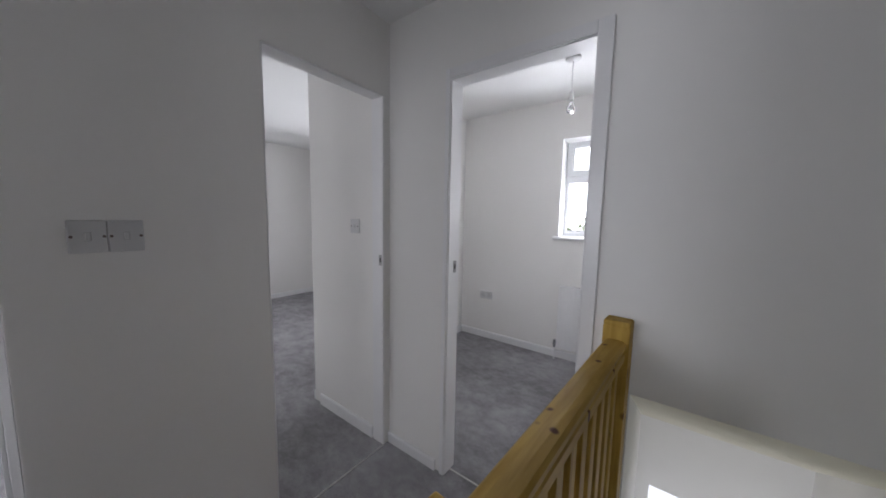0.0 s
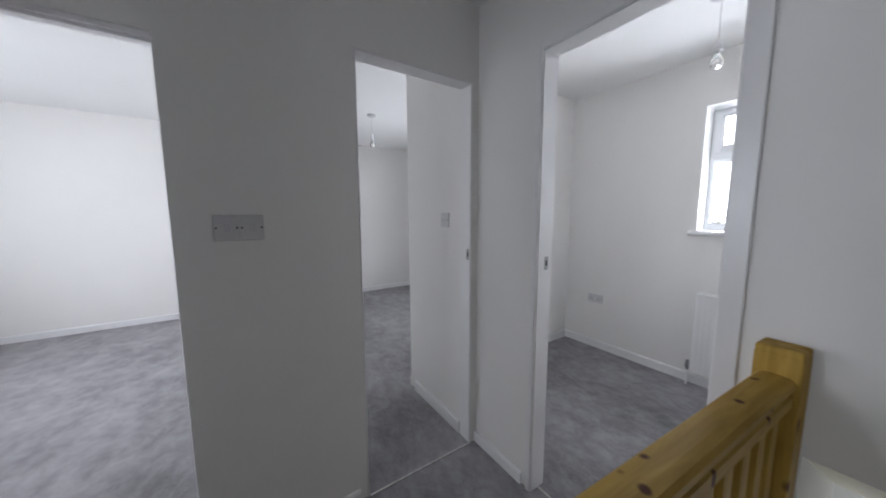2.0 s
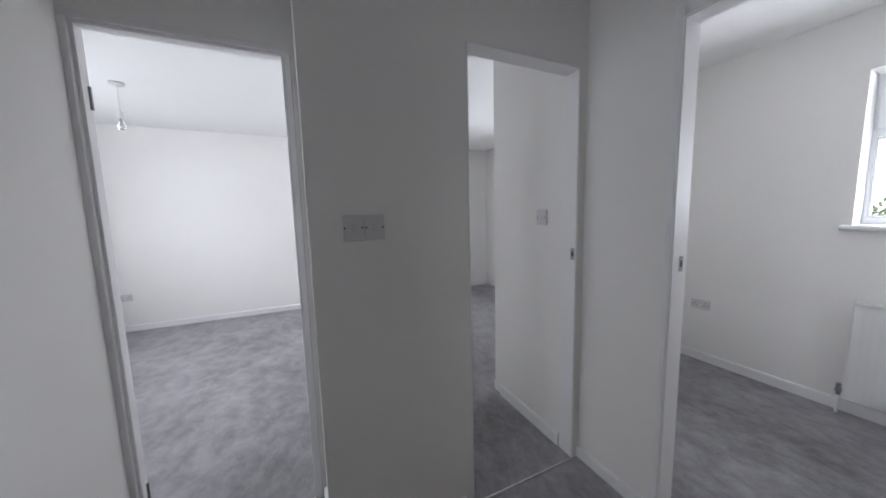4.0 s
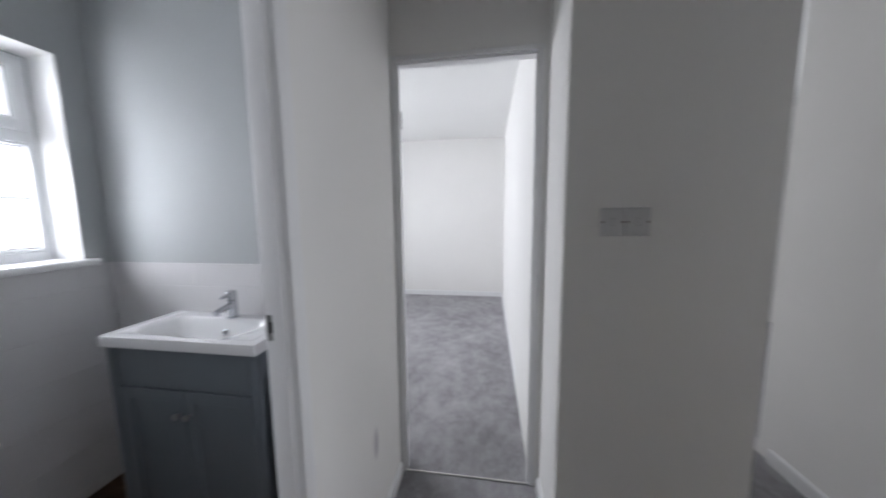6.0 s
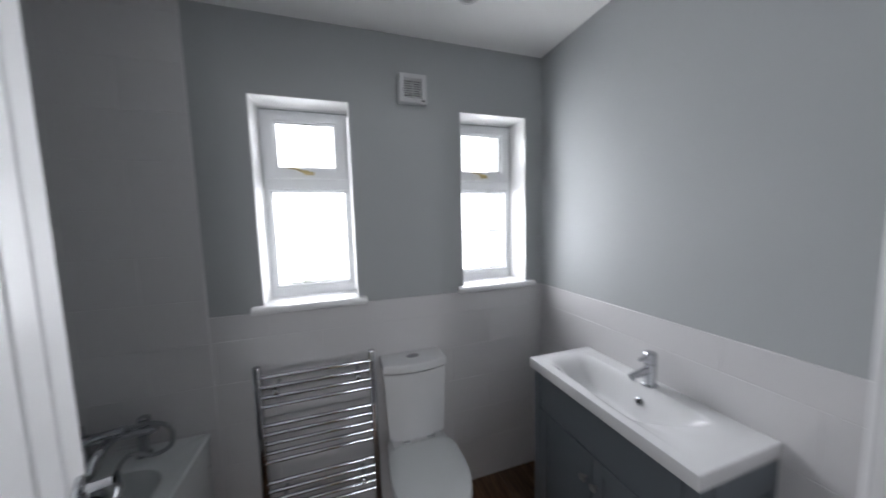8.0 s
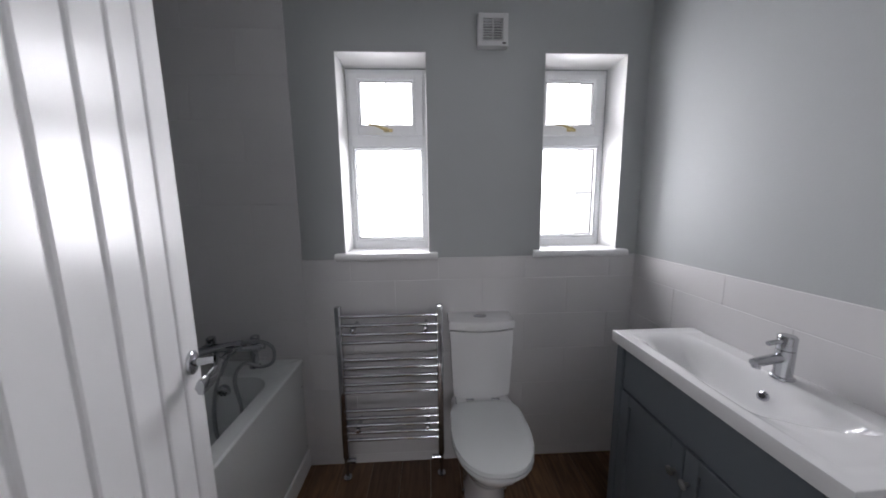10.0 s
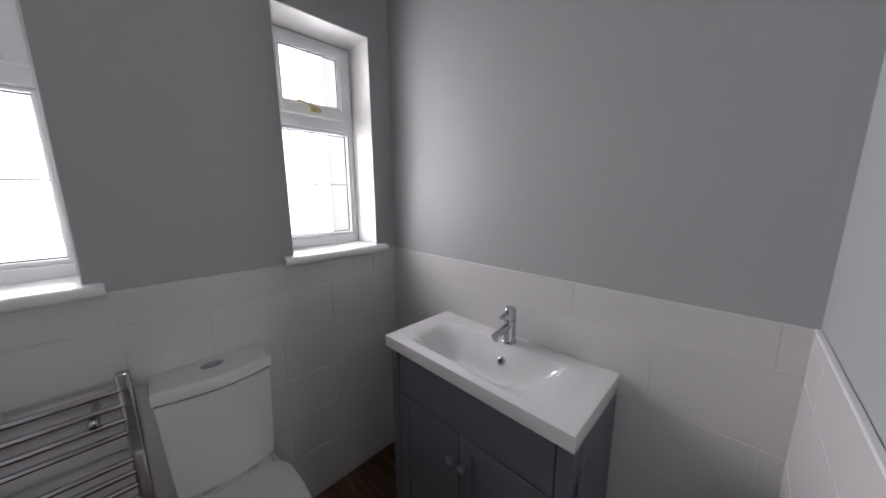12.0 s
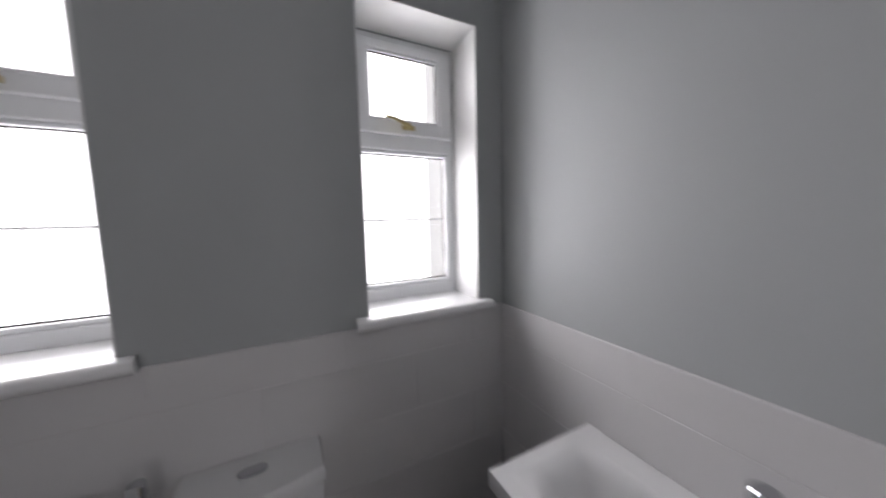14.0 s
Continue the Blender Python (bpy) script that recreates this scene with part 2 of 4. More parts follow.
def add_box(bm, x0, y0, z0, x1, y1, z1, bevel=0.0, seg=2):
    r = bmesh.ops.create_cube(bm, size=1.0)
    vs = r["verts"]
    for v in vs:
        v.co = Vector(((x0 + x1) / 2 + v.co.x * (x1 - x0), (y0 + y1) / 2 + v.co.y * (y1 - y0), (z0 + z1) / 2 + v.co.z * (z1 - z0)))
    if bevel:
        es = list({e for v in vs for e in v.link_edges})
        bmesh.ops.bevel(bm, geom=es, offset=bevel, segments=seg, affect="EDGES", profile=0.5)
    return bm


def box(x0, y0, z0, x1, y1, z1, bevel=0.0, seg=2):
    return add_box(bmesh.new(), x0, y0, z0, x1, y1, z1, bevel, seg)


def add_tube(bm, points, r, sides=12, caps=True):
    """A round bar along a line of points; r may be one radius or one for each point."""
    pts = [Vector(p) for p in points]
    rad = r if isinstance(r, (list, tuple)) else [r] * len(pts)
    rings = []
    up = None
    for i, p in enumerate(pts):
        d = (pts[min(i + 1, len(pts) - 1)] - pts[max(i - 1, 0)]).normalized()
        if up is None:
            up = Vector((0, 0, 1)) if abs(d.z) < 0.9 else Vector((1, 0, 0))
        side = d.cross(up).normalized()
        up = side.cross(d).normalized()
        rings.append([bm.verts.new(p + rad[i] * (math.cos(a) * side + math.sin(a) * up)) for a in (2 * math.pi * k / sides for k in range(sides))])
    for a, b in zip(rings, rings[1:]):
        for k in range(sides):
            bm.faces.new((a[k], a[(k + 1) % sides], b[(k + 1) % sides], b[k]))
    if caps:
        bm.faces.new(rings[0][::-1])
        bm.faces.new(rings[-1])
    return bm


def tube(points, r, sides=12):
    return add_tube(bmesh.new(), points, r, sides)


def rings_mesh(rings, cap_first=True, cap_last=True):
    """A skin over closed rings of points, all with the same count."""
    bm = bmesh.new()
    vs = [[bm.verts.new(p) for p in ring] for ring in rings]
    n = len(vs[0])
    for a, b in zip(vs, vs[1:]):
        for k in range(n):
            bm.faces.new((a[k], a[(k + 1) % n], b[(k + 1) % n], b[k]))
    if cap_first:
        bm.faces.new(vs[0][::-1])
    if cap_last:
        bm.faces.new(vs[-1])
    return bm


def rounded(cx, cy, z, w, d, r, n=6):
    """A closed ring: a rectangle w by d with rounded corners."""
    r = min(r, w / 2 - 1e-4, d / 2 - 1e-4)
    out = []
    for k, (sx, sy) in enumerate(((1, 1), (-1, 1), (-1, -1), (1, -1))):
        for i in range(n + 1):
            a = math.pi / 2 * (k + i / n)
            out.append((cx + sx * (w / 2 - r) + r * math.cos(a), cy + sy * (d / 2 - r) + r * math.sin(a), z))
    return out


def wall(name, axis, a0, a1, u0, u1, z0, z1, mat, openings=(), label="", category="wall"):
    """A wall with thickness from a0 to a1 along axis, and openings (u0, u1, z0, z1) that go through it."""
    us = sorted({u0, u1, *[o[0] for o in openings], *[o[1] for o in openings]})
    zs = sorted({z0, z1, *[o[2] for o in openings], *[o[3] for o in openings]})
    us, zs = [u for u in us if u0 <= u <= u1], [z for z in zs if z0 <= z <= z1]
    nu, nz = len(us) - 1, len(zs) - 1

    def solid(i, k):
        if not (0 <= i < nu and 0 <= k < nz):
            return False
        u, z = (us[i] + us[i + 1]) / 2, (zs[k] + zs[k + 1]) / 2
        return not any(o[0] < u < o[1] and o[2] < z < o[3] for o in openings)

    bm = bmesh.new()

    def at(a, u, z):
        return (a, u, z) if axis == "x" else (u, a, z)

    def face(pts):
        bm.faces.new([bm.verts.new(p) for p in pts])

    for i in range(nu):
        for k in range(nz):
            if not solid(i, k):
                continue
            ua, ub, za, zb = us[i], us[i + 1], zs[k], zs[k + 1]
            for a in (a0, a1):
                face((at(a, ua, za), at(a, ub, za), at(a, ub, zb), at(a, ua, zb)))
            for u, j in ((ua, i - 1), (ub, i + 1)):
                if not solid(j, k):
                    face((at(a0, u, za), at(a1, u, za), at(a1, u, zb), at(a0, u, zb)))
            for z, j in ((za, k - 1), (zb, k + 1)):
                if not solid(i, j):
                    face((at(a0, ua, z), at(a1, ua, z), at(a1, ub, z), at(a0, ub, z)))
    bmesh.ops.remove_doubles(bm, verts=bm.verts, dist=1e-5)
    bmesh.ops.recalc_face_normals(bm, faces=bm.faces)
    ob = part(name, bm, mat)
    return tagged(ob, label or "plain white painted plaster wall", category, kind="structure")


def slab(name, x0, y0, z0, x1, y1, z1, mat, label, category):
    return tagged(part(name, box(x0, y0, z0, x1, y1, z1), mat), label, category, kind="structure")


# ---- structure ----
BX0, BS, LN = -2.40, -1.385, -1.435
BATH_C, LAND_C, ROOM_C = 2.353, 2.37, 2.46
XW1, XC0, YR, YW2 = -0.205, 0.138, -2.12, -3.385
XA, YBS, XFAR, YCN = 0.45, -5.20, 3.58, 0.60
DH = 1.99
LI = 0.022
WZ0, WZ1 = 1.119, 2.026
WIN_W, WIN_E = (-1.44, -1.035), (-0.492, -0.105)

wall("wall_bath_north", "y", 0.0, 0.226, BX0 - 0.1, 0.0, 0, 2.6, M_GREY, [(*WIN_W, WZ0, WZ1), (*WIN_E, WZ0, WZ1)], "pale blue-grey painted bathroom wall with two windows")
wall("wall_bath_east", "x", 0.0, 0.11, BS - 0.035, 0.28, 0, 2.6, M_GREY, (), "pale blue-grey painted bathroom wall above white tiles")
wall("wall_bath_west", "x", BX0 - 0.1, BX0, LN, 0.0, 0, 2.6, M_GREY, (), "pale blue-grey painted wall beside the bath")
BD0, BD1 = -1.375, -0.655
wall("wall_bath_south", "y", BS - 0.035, BS, BX0 - 0.1, 0.0, 0, 2.6, M_GREY, [(BD0 - LI, BD1 + LI, 0, DH + LI)], "pale blue-grey painted bathroom wall round the doorway")
wall("wall_landing_north", "y", LN, BS - 0.035, BX0, XC0, 0, 2.6, M_SCUFF, [(BD0 - LI, BD1 + LI, 0, DH + LI)], "plain white landing wall beside the bathroom doorway")
wall("wall_north_room_west", "x", 0.11, XC0 + 0.08, BS - 0.035, YCN + 0.3, 0, 2.6, M_WALL, (), "plain white bedroom wall")
wall("wall_north_room_door", "x", XC0, XC0 + 0.08, YR - 0.08, BS - 0.035, 0, 2.6, M_WALL, [(-2.08 - LI, -1.455 + LI, 0, DH + LI)], "plain white wall round a bedroom doorway")
wall("wall_landing_east", "x", XW1, XW1 + 0.09, -3.47, YR, 0, 2.6, M_WALL, [(-3.335 - 0.008, -2.735 + 0.008, 0, DH + 0.008)], "plain white landing wall with light switches")
wall("wall_landing_return", "y", YR - 0.09, YR, XW1 + 0.09, XC0, 0, 2.6, M_WALL, (), "short white return of the landing wall")
wall("wall_landing_south", "y", YW2 - 0.085, YW2, BX0, XW1, -2.7, 2.6, M_WALL, [(-1.228 - LI, -0.62 + LI, -0.1, DH + LI), (BX0, -1.41, -2.7, 0.75)], "plain white landing wall beside the stairwell")
wall("wall_far_room_west", "x", XA, XA + 0.08, YBS, -3.345, 0, 2.6, M_WALL, (), "plain white partition between two bedrooms")
wall("wall_far_room_stub", "y", -3.425, -3.345, XW1 + 0.09, XA, 0, 2.6, M_WALL, (), "plain white wall with a light switch")
wall("wall_partition", "y", -2.205, -2.095, XC0 + 0.08, XFAR, 0, 2.6, M_WALL, (), "plain white partition between two bedrooms")
wall("wall_far_east", "x", XFAR, XFAR + 0.3, YBS - 0.3, YCN + 0.3, 0, 2.6, M_WALL, (), "plain white bedroom end wall")
WB = (-1.24, -0.625)
wall("wall_south", "y", YBS - 0.28, YBS, BX0, XFAR, -2.7, 2.6, M_WALL, [(*WB, 1.19, 2.11), (0.9, 2.5, 1.0, 2.15), (-2.3, -1.51, -2.2, -0.91)], "plain white bedroom wall with a window")
wall("wall_north_room_north", "y", YCN, YCN + 0.28, XC0 + 0.08, XFAR, 0, 2.6, M_WALL, [(1.1, 2.7, 1.0, 2.15)], "plain white bedroom wall with a window")
wall("wall_south_room_west", "x", -1.41, -1.33, YBS, YW2 - 0.085, -2.7, 2.6, M_WALL, (), "plain white bedroom side wall")
wall("wall_west", "x", BX0 - 0.3, BX0, YBS - 0.28, LN, -2.7, 2.6, M_WALL, (), "plain white stairwell side wall")
bm = bmesh.new()
for x in (BX0, -1.41):
    for y, z in ((YW2 - 0.003, 0.752), (YW2 - 0.085, 0.85), (YBS, -0.2), (YBS, -0.3)):
        bm.verts.new((x, y, z))
bm.verts.ensure_lookup_table()
v = bm.verts
for q in ((0, 1, 2, 3), (4, 7, 6, 5), (0, 4, 5, 1), (1, 5, 6, 2), (2, 6, 7, 3), (3, 7, 4, 0)):
    bm.faces.new([v[k] for k in q])
tagged(part("ceiling_stairs", bm, M_CREAM), "sloping cream-white ceiling over the stairs", "ceiling", kind="structure")

slab("ceiling_bath", BX0, BS, BATH_C, 0, 0, BATH_C + 0.1, M_CEIL, "smooth white bathroom ceiling", "ceiling")
slab("ceiling_landing", BX0, YW2, LAND_C, XC0, LN, LAND_C + 0.1, M_CEIL, "smooth white landing ceiling", "ceiling")
slab("ceiling_north_room", XC0 + 0.08, -2.095, ROOM_C, XFAR, YCN, ROOM_C + 0.1, M_CEIL, "smooth white bedroom ceiling", "ceiling")
slab("ceiling_far_room", XW1 + 0.09, -3.345, ROOM_C, XFAR, -2.205, ROOM_C + 0.1, M_CEIL, "smooth white bedroom ceiling", "ceiling")
slab("ceiling_far_room_south", XA + 0.08, YBS, ROOM_C, XFAR, -3.345, ROOM_C + 0.1, M_CEIL, "smooth white bedroom ceiling", "ceiling")
slab("ceiling_south_room", -1.33, YBS, ROOM_C, XA, YW2 - 0.085, ROOM_C + 0.1, M_CEIL, "smooth white bedroom ceiling", "ceiling")

CL = "mottled grey short-pile carpet with footprints"
slab("floor_landing", -1.40, YW2 - 0.04, -0.2, XW1 + 0.04, LN, 0, M_CARPET, CL, "carpet")
slab("floor_landing_sill", BX0, LN, -0.2, 0.1, BS - 0.035, 0, M_CARPET, CL, "carpet")
slab("floor_landing_west", BX0, -2.42, -0.2, -1.40, LN, 0, M_CARPET, CL, "carpet")
slab("floor_landing_nook", XW1 + 0.04, YR, -0.2, XC0 + 0.03, LN, 0, M_CARPET, CL, "carpet")
slab("floor_north_room", XC0 + 0.03, -2.095, -0.2, XFAR, YCN, 0, M_CARPET, CL, "carpet")
slab("floor_far_room", XW1 + 0.04, -3.345, -0.2, XFAR, -2.205, 0, M_CARPET, CL, "carpet")
slab("floor_far_room_south", XA + 0.08, YBS, -0.2, XFAR, -3.345, 0, M_CARPET, CL, "carpet")
slab("floor_south_room", -1.33, YBS, -0.2, XA, YW2 - 0.04, 0, M_CARPET, CL, "carpet")
slab("floor_bath", BX0, BS - 0.035, -0.2, 0, 0, -0.008, M_GROUT, "brown wood-effect plank floor", "floor")
slab("floor_hall_below", BX0, YBS, -2.7, -1.41, -2.42, -2.6, M_CARPET, "grey carpet at the foot of the stairs", "floor")

# ---- doorways: linings, stops, architraves, thresholds ----


def lining(name, axis, a0, a1, u0, u1, stop, faces, label, t=LI - 0.001, e=0.003):
    """The lining of a doorway from u0 to u1; stop: where the door stop runs; faces: (a, sign, left, right, top) with an architrave there."""
    ob = thing(name, label, "door frame", kind="structure")

    def b(bm, aa, ab, ua, ub, za, zb, bev=0.002):
        if axis == "x":
            add_box(bm, aa, ua, za, ab, ub, zb, bev)
        else:
            add_box(bm, ua, aa, za, ub, ab, zb, bev)

    bm = bmesh.new()
    b(bm, a0 - e, a1 + e, u0 - t, u0, 0, DH)
    part("jamb", bm, M_TRIM, ob)
    bm = bmesh.new()
    b(bm, a0 - e, a1 + e, u1, u1 + t, 0, DH)
    part("jamb", bm, M_TRIM, ob)
    bm = bmesh.new()
    b(bm, a0 - e, a1 + e, u0 - t, u1 + t, DH, DH + t)
    part("head", bm, M_TRIM, ob)
    for a, s, lw, rw, tw in faces:
        a_in, a_out = sorted((a, a + s * 0.013))
        bm = bmesh.new()
        if lw:
            b(bm, a_in, a_out, u0 - lw, u0 - 0.004, 0, DH + tw, 0.004)
        if rw:
            b(bm, a_in, a_out, u1 + 0.004, u1 + rw, 0, DH + tw, 0.004)
        if tw:
            b(bm, a_in, a_out - 0.001, u0 - (0.004 if lw else 0), u1 + (0.004 if rw else 0), DH + 0.004, DH + tw, 0.004)
        part("architrave", bm, M_TRIM, ob)
    bm = bmesh.new()
    if stop is None:
        bm.free()
        return ob
    b(bm, stop, stop + 0.03, u0, u0 + 0.012, 0, DH - 0.012)
    b(bm, stop, stop + 0.03, u1 - 0.012, u1, 0, DH - 0.012)
    b(bm, stop, stop + 0.03, u0, u1, DH - 0.012, DH)
    part("door_stop", bm, M_TRIM, ob)
    return ob


lining("door_frame_bath", "y", LN, BS, BD0, BD1, LN + 0.001, [(LN, -1, 0.05, 0.05, 0.05), (BS, 1, 0.05, 0.03, 0.05)], "white gloss bathroom door frame with stop")
lining("door_frame_north_room", "x", XC0, XC0 + 0.08, -2.08, -1.455, XC0 + 0.01, [], "white gloss bedroom door frame")
lining("door_frame_far_room", "x", XW1, XW1 + 0.09, -3.335, -2.735, None, [], "white painted bedroom door frame", 0.007, -0.001)
lining("door_frame_south_room", "y", YW2 - 0.085, YW2, -1.228, -0.62, None, [(YW2, 1, 0.055, 0.03, 0.05)], "white painted bedroom door frame beside the banister")


def threshold(x0, y0, x1, y1):
    bm = box(x0, y0, 0.0, x1, y1, 0.006, 0.0028, 2)
    return tagged(part("threshold_strip", bm, M_THRESH), "narrow bright metal carpet strip in a doorway", "threshold strip", "door threshold strips")


threshold(XC0 + 0.0, -2.08, XC0 + 0.009, -1.455)
threshold(XW1 - 0.008, -3.335, XW1 + 0.001, -2.735)
threshold(-1.228, YW2 - 0.052, -0.62, YW2 - 0.043)
threshold(BD0, BS - 0.05, BD1, BS - 0.025)


def strike_plate(x, y, z, rz):
    """A latch keep on a jamb; its face looks along local +x."""
    ob = thing("strike_plate", "small steel latch keep set in a door jamb", "strike plate", (x, y, z), rz, "door latch keeps")
    bm = bmesh.new()
    for q in ((-0.011, -0.03, 0.011, -0.013), (-0.011, 0.013, 0.011, 0.03), (-0.011, -0.013, -0.007, 0.013), (0.007, -0.013, 0.011, 0.013)):
        add_box(bm, 0, q[0], q[1], 0.0018, q[2], q[3])
    part("plate", bm, M_STEEL, ob)
    part("latch_hole", box(0.0002, -0.0068, -0.0128, 0.0008, 0.0068, 0.0128), M_DARK, ob)
    for dz in (-0.021, 0.021):
        part("screw", tube([(0.001, 0, dz), (0.0026, 0, dz)], 0.003, 8), M_STEEL, ob)
    return ob


strike_plate(-0.183, -3.335, 1.11, 90)
strike_plate(-0.62, YW2 - 0.052, 1.11, 180)
strike_plate(BD1, -1.394, 1.066, 180)


def hinge(x, y, z, rz):
    ob = thing("hinge", "steel butt hinge on a white door jamb", "hinge", (x, y, z), rz, "door hinges")
    part("leaf", box(0, -0.03, -0.04, 0.002, 0.005, 0.04, 0.0006, 1), M_STEEL, ob)
    bm = bmesh.new()
    for k in range(5):
        add_tube(bm, [(0.004, 0.009, -0.04 + k * 0.016), (0.004, 0.009, -0.0252 + k * 0.016)], 0.0045, 10)
    part("knuckle", bm, M_STEEL, ob)
    return ob


hinge(XC0 + 0.062, -1.455, 1.76, -90)
hinge(XC0 + 0.062, -1.455, 0.24, -90)

# ---- skirtings ----


def skirting(x0, y0, x1, y1, nx, ny, h=0.075, d=0.014):
    """A baseboard along a wall from (x0, y0) to (x1, y1); (nx, ny) points into the room."""
    bm = bmesh.new()
    ux, uy = (x1 - x0), (y1 - y0)
    prof = ((0, 0), (d, 0), (d, h - 0.012), (d - 0.003, h - 0.004), (d - 0.008, h), (0, h))
    ends = [[bm.verts.new((px + nx * o, py + ny * o, z)) for o, z in prof] for px, py in ((x0, y0), (x1, y1))]
    n = len(prof)
    for k in range(n):
        bm.faces.new((ends[0][k], ends[0][(k + 1) % n], ends[1][(k + 1) % n], ends[1][k]))
    bm.faces.new(ends[0][::-1])
    bm.faces.new(ends[1])
    bmesh.ops.recalc_face_normals(bm, faces=bm.faces)
    return tagged(part("baseboard", bm, M_TRIM), "white painted wooden skirting board", "baseboard", kind="structure")


skirting(XFAR, -2.09, XFAR, YCN, -1, 0)
skirting(1.0, -2.095, XFAR, -2.095, 0, 1)
skirting(XFAR, YBS, XFAR, -2.21, -1, 0)
skirting(XW1 + 0.10, -3.345, XA, -3.345, 0, 1)
skirting(XA + 0.08, YBS, XA + 0.08, -3.345, 1, 0)
skirting(XA, YBS, -1.33, YBS, 0, 1)
skirting(XA, YW2 - 0.09, XA, YBS, -1, 0)
skirting(XW1, YW2, -0.56, YW2, 0, 1, 0.06)
skirting(XW1, -2.69, XW1, YR, -1, 0, 0.06)
skirting(XW1, YR, XC0 - 0.015, YR, 0, 1, 0.06)
skirting(BD1 + 0.055, LN, XC0 - 0.015, LN, 0, -1, 0.06)
# a short pier inside the first bedroom
slab("wall_pier", XC0 + 0.081, -2.095, 0, 1.0, -2.082, ROOM_C, M_WALL, "plain white plaster pier", "wall")

# ---- windows ----


def window(name, label, cx, y, z0, w, h, rz=0.0, handle=M_BRASS, lead=True):
    """A window in its reveal. Local x along the wall, y outwards, z up from the sill; y is the frame's inner face."""
    ob = thing(name, label, "window", (cx, y, z0), rz, kind="structure")
    hw, f, d = w / 2, 0.017, 0.06
    low, tz = 0.044, h * 0.652
    fr = bmesh.new()
    add_box(fr, -hw, 0, 0, -hw + f, d, h, 0.004)
    add_box(fr, hw - f, 0, 0, hw, d, h, 0.004)
    add_box(fr, -hw + f - 0.003, 0.001, 0, hw - f + 0.003, d, low, 0.005)
    add_box(fr, -hw + f - 0.003, 0.001, h - 0.03, hw - f + 0.003, d, h, 0.005)
    add_box(fr, -hw + f - 0.003, 0.001, tz - 0.058, hw - f + 0.003, d, tz, 0.005)
    part("frame", fr, M_UPVC, ob)
    bead = bmesh.new()
    gx, g0, g1 = hw - f, low, tz - 0.058
    for q in ((-gx, g0, -gx + 0.012, g1), (gx - 0.012, g0, gx, g1), (-gx, g0, gx, g0 + 0.014), (-gx, g1 - 0.012, gx, g1)):
        add_box(bead, q[0], 0.008, q[1], q[2], 0.03, q[3], 0.004)
    part("glazing_bead", bead, M_UPVC, ob)
    seal = bmesh.new()
    for q in ((-gx, g0, -gx + 0.0155, g1), (gx - 0.0155, g0, gx, g1), (-gx, g0, gx, g0 + 0.018), (-gx, g1 - 0.0155, gx, g1)):
        add_box(seal, q[0], 0.03, q[1], q[2], 0.034, q[3])
    part("gasket", seal, M_SEAL, ob)
    p = part("pane", box(-gx, 0.036, g0, gx, 0.042, g1), M_GLASS, ob, "clear bright window pane")
    p.visible_shadow = False
    # top-hung opening light
    sw, s0, s1, sf = hw - 0.014, tz - 0.008, h - 0.02, 0.046
    sb = bmesh.new()
    add_box(sb, -sw, -0.014, s0, -sw + sf, 0.03, s1, 0.005)
    add_box(sb, sw - sf, -0.014, s0, sw, 0.03, s1, 0.005)
    add_box(sb, -sw + sf - 0.003, -0.013, s0, sw - sf + 0.003, 0.03, s0 + sf, 0.005)
    add_box(sb, -sw + sf - 0.003, -0.013, s1 - 0.032, sw - sf + 0.003, 0.03, s1, 0.005)
    so = part("opening_light", sb, M_UPVC, ob)
    ox, o0, o1 = sw - sf, s0 + sf, s1 - 0.032
    bead = bmesh.new()
    for q in ((-ox, o0, -ox + 0.008, o1), (ox - 0.008, o0, ox, o1), (-ox, o0, ox, o0 + 0.008), (-ox, o1 - 0.008, ox, o1)):
        add_box(bead, q[0], -0.007, q[1], q[2], 0.002, q[3], 0.003)
    part("glazing_bead", bead, M_UPVC, so)
    seal = bmesh.new()
    for q in ((-ox, o0, -ox + 0.011, o1), (ox - 0.011, o0, ox, o1), (-ox, o0, ox, o0 + 0.011), (-ox, o1 - 0.011, ox, o1)):
        add_box(seal, q[0], 0.002, q[1], q[2], 0.006, q[3])
    part("gasket", seal, M_SEAL, so)
    p = part("pane", box(-ox, 0.01, o0, ox, 0.016, o1), M_GLASS, so, "clear bright window pane")
    p.visible_shadow = False
    if lead:
        ld = bmesh.new()
        add_box(ld, -0.003, 0.0335, g0, 0.003, 0.0355, g1)
        add_box(ld, -gx, 0.0333, (g0 + g1) / 2 - 0.003, gx, 0.0353, (g0 + g1) / 2 + 0.003)
        part("lead_strip", ld, M_UPVC, ob)
        ld = bmesh.new()
        add_box(ld, -0.003, 0.0072, o0, 0.003, 0.0092, o1)
        part("lead_strip", ld, M_UPVC, so)
    if handle:
        hb = bmesh.new()
        add_box(hb, -0.016, -0.022, s0 + 0.017, 0.03, -0.0145, s0 + 0.033, 0.003)
        add_tube(hb, [(0, -0.02, s0 + 0.026), (0, -0.04, s0 + 0.026)], 0.011, 12)
        add_tube(hb, [(0.004, -0.042, s0 + 0.024), (-0.02, -0.046, s0 + 0.03), (-0.05, -0.048, s0 + 0.042), (-0.085, -0.047, s0 + 0.046)], [0.008, 0.007, 0.005, 0.004], 10)
        part("handle", hb, handle, so, "polished brass window handle", True)
    return ob


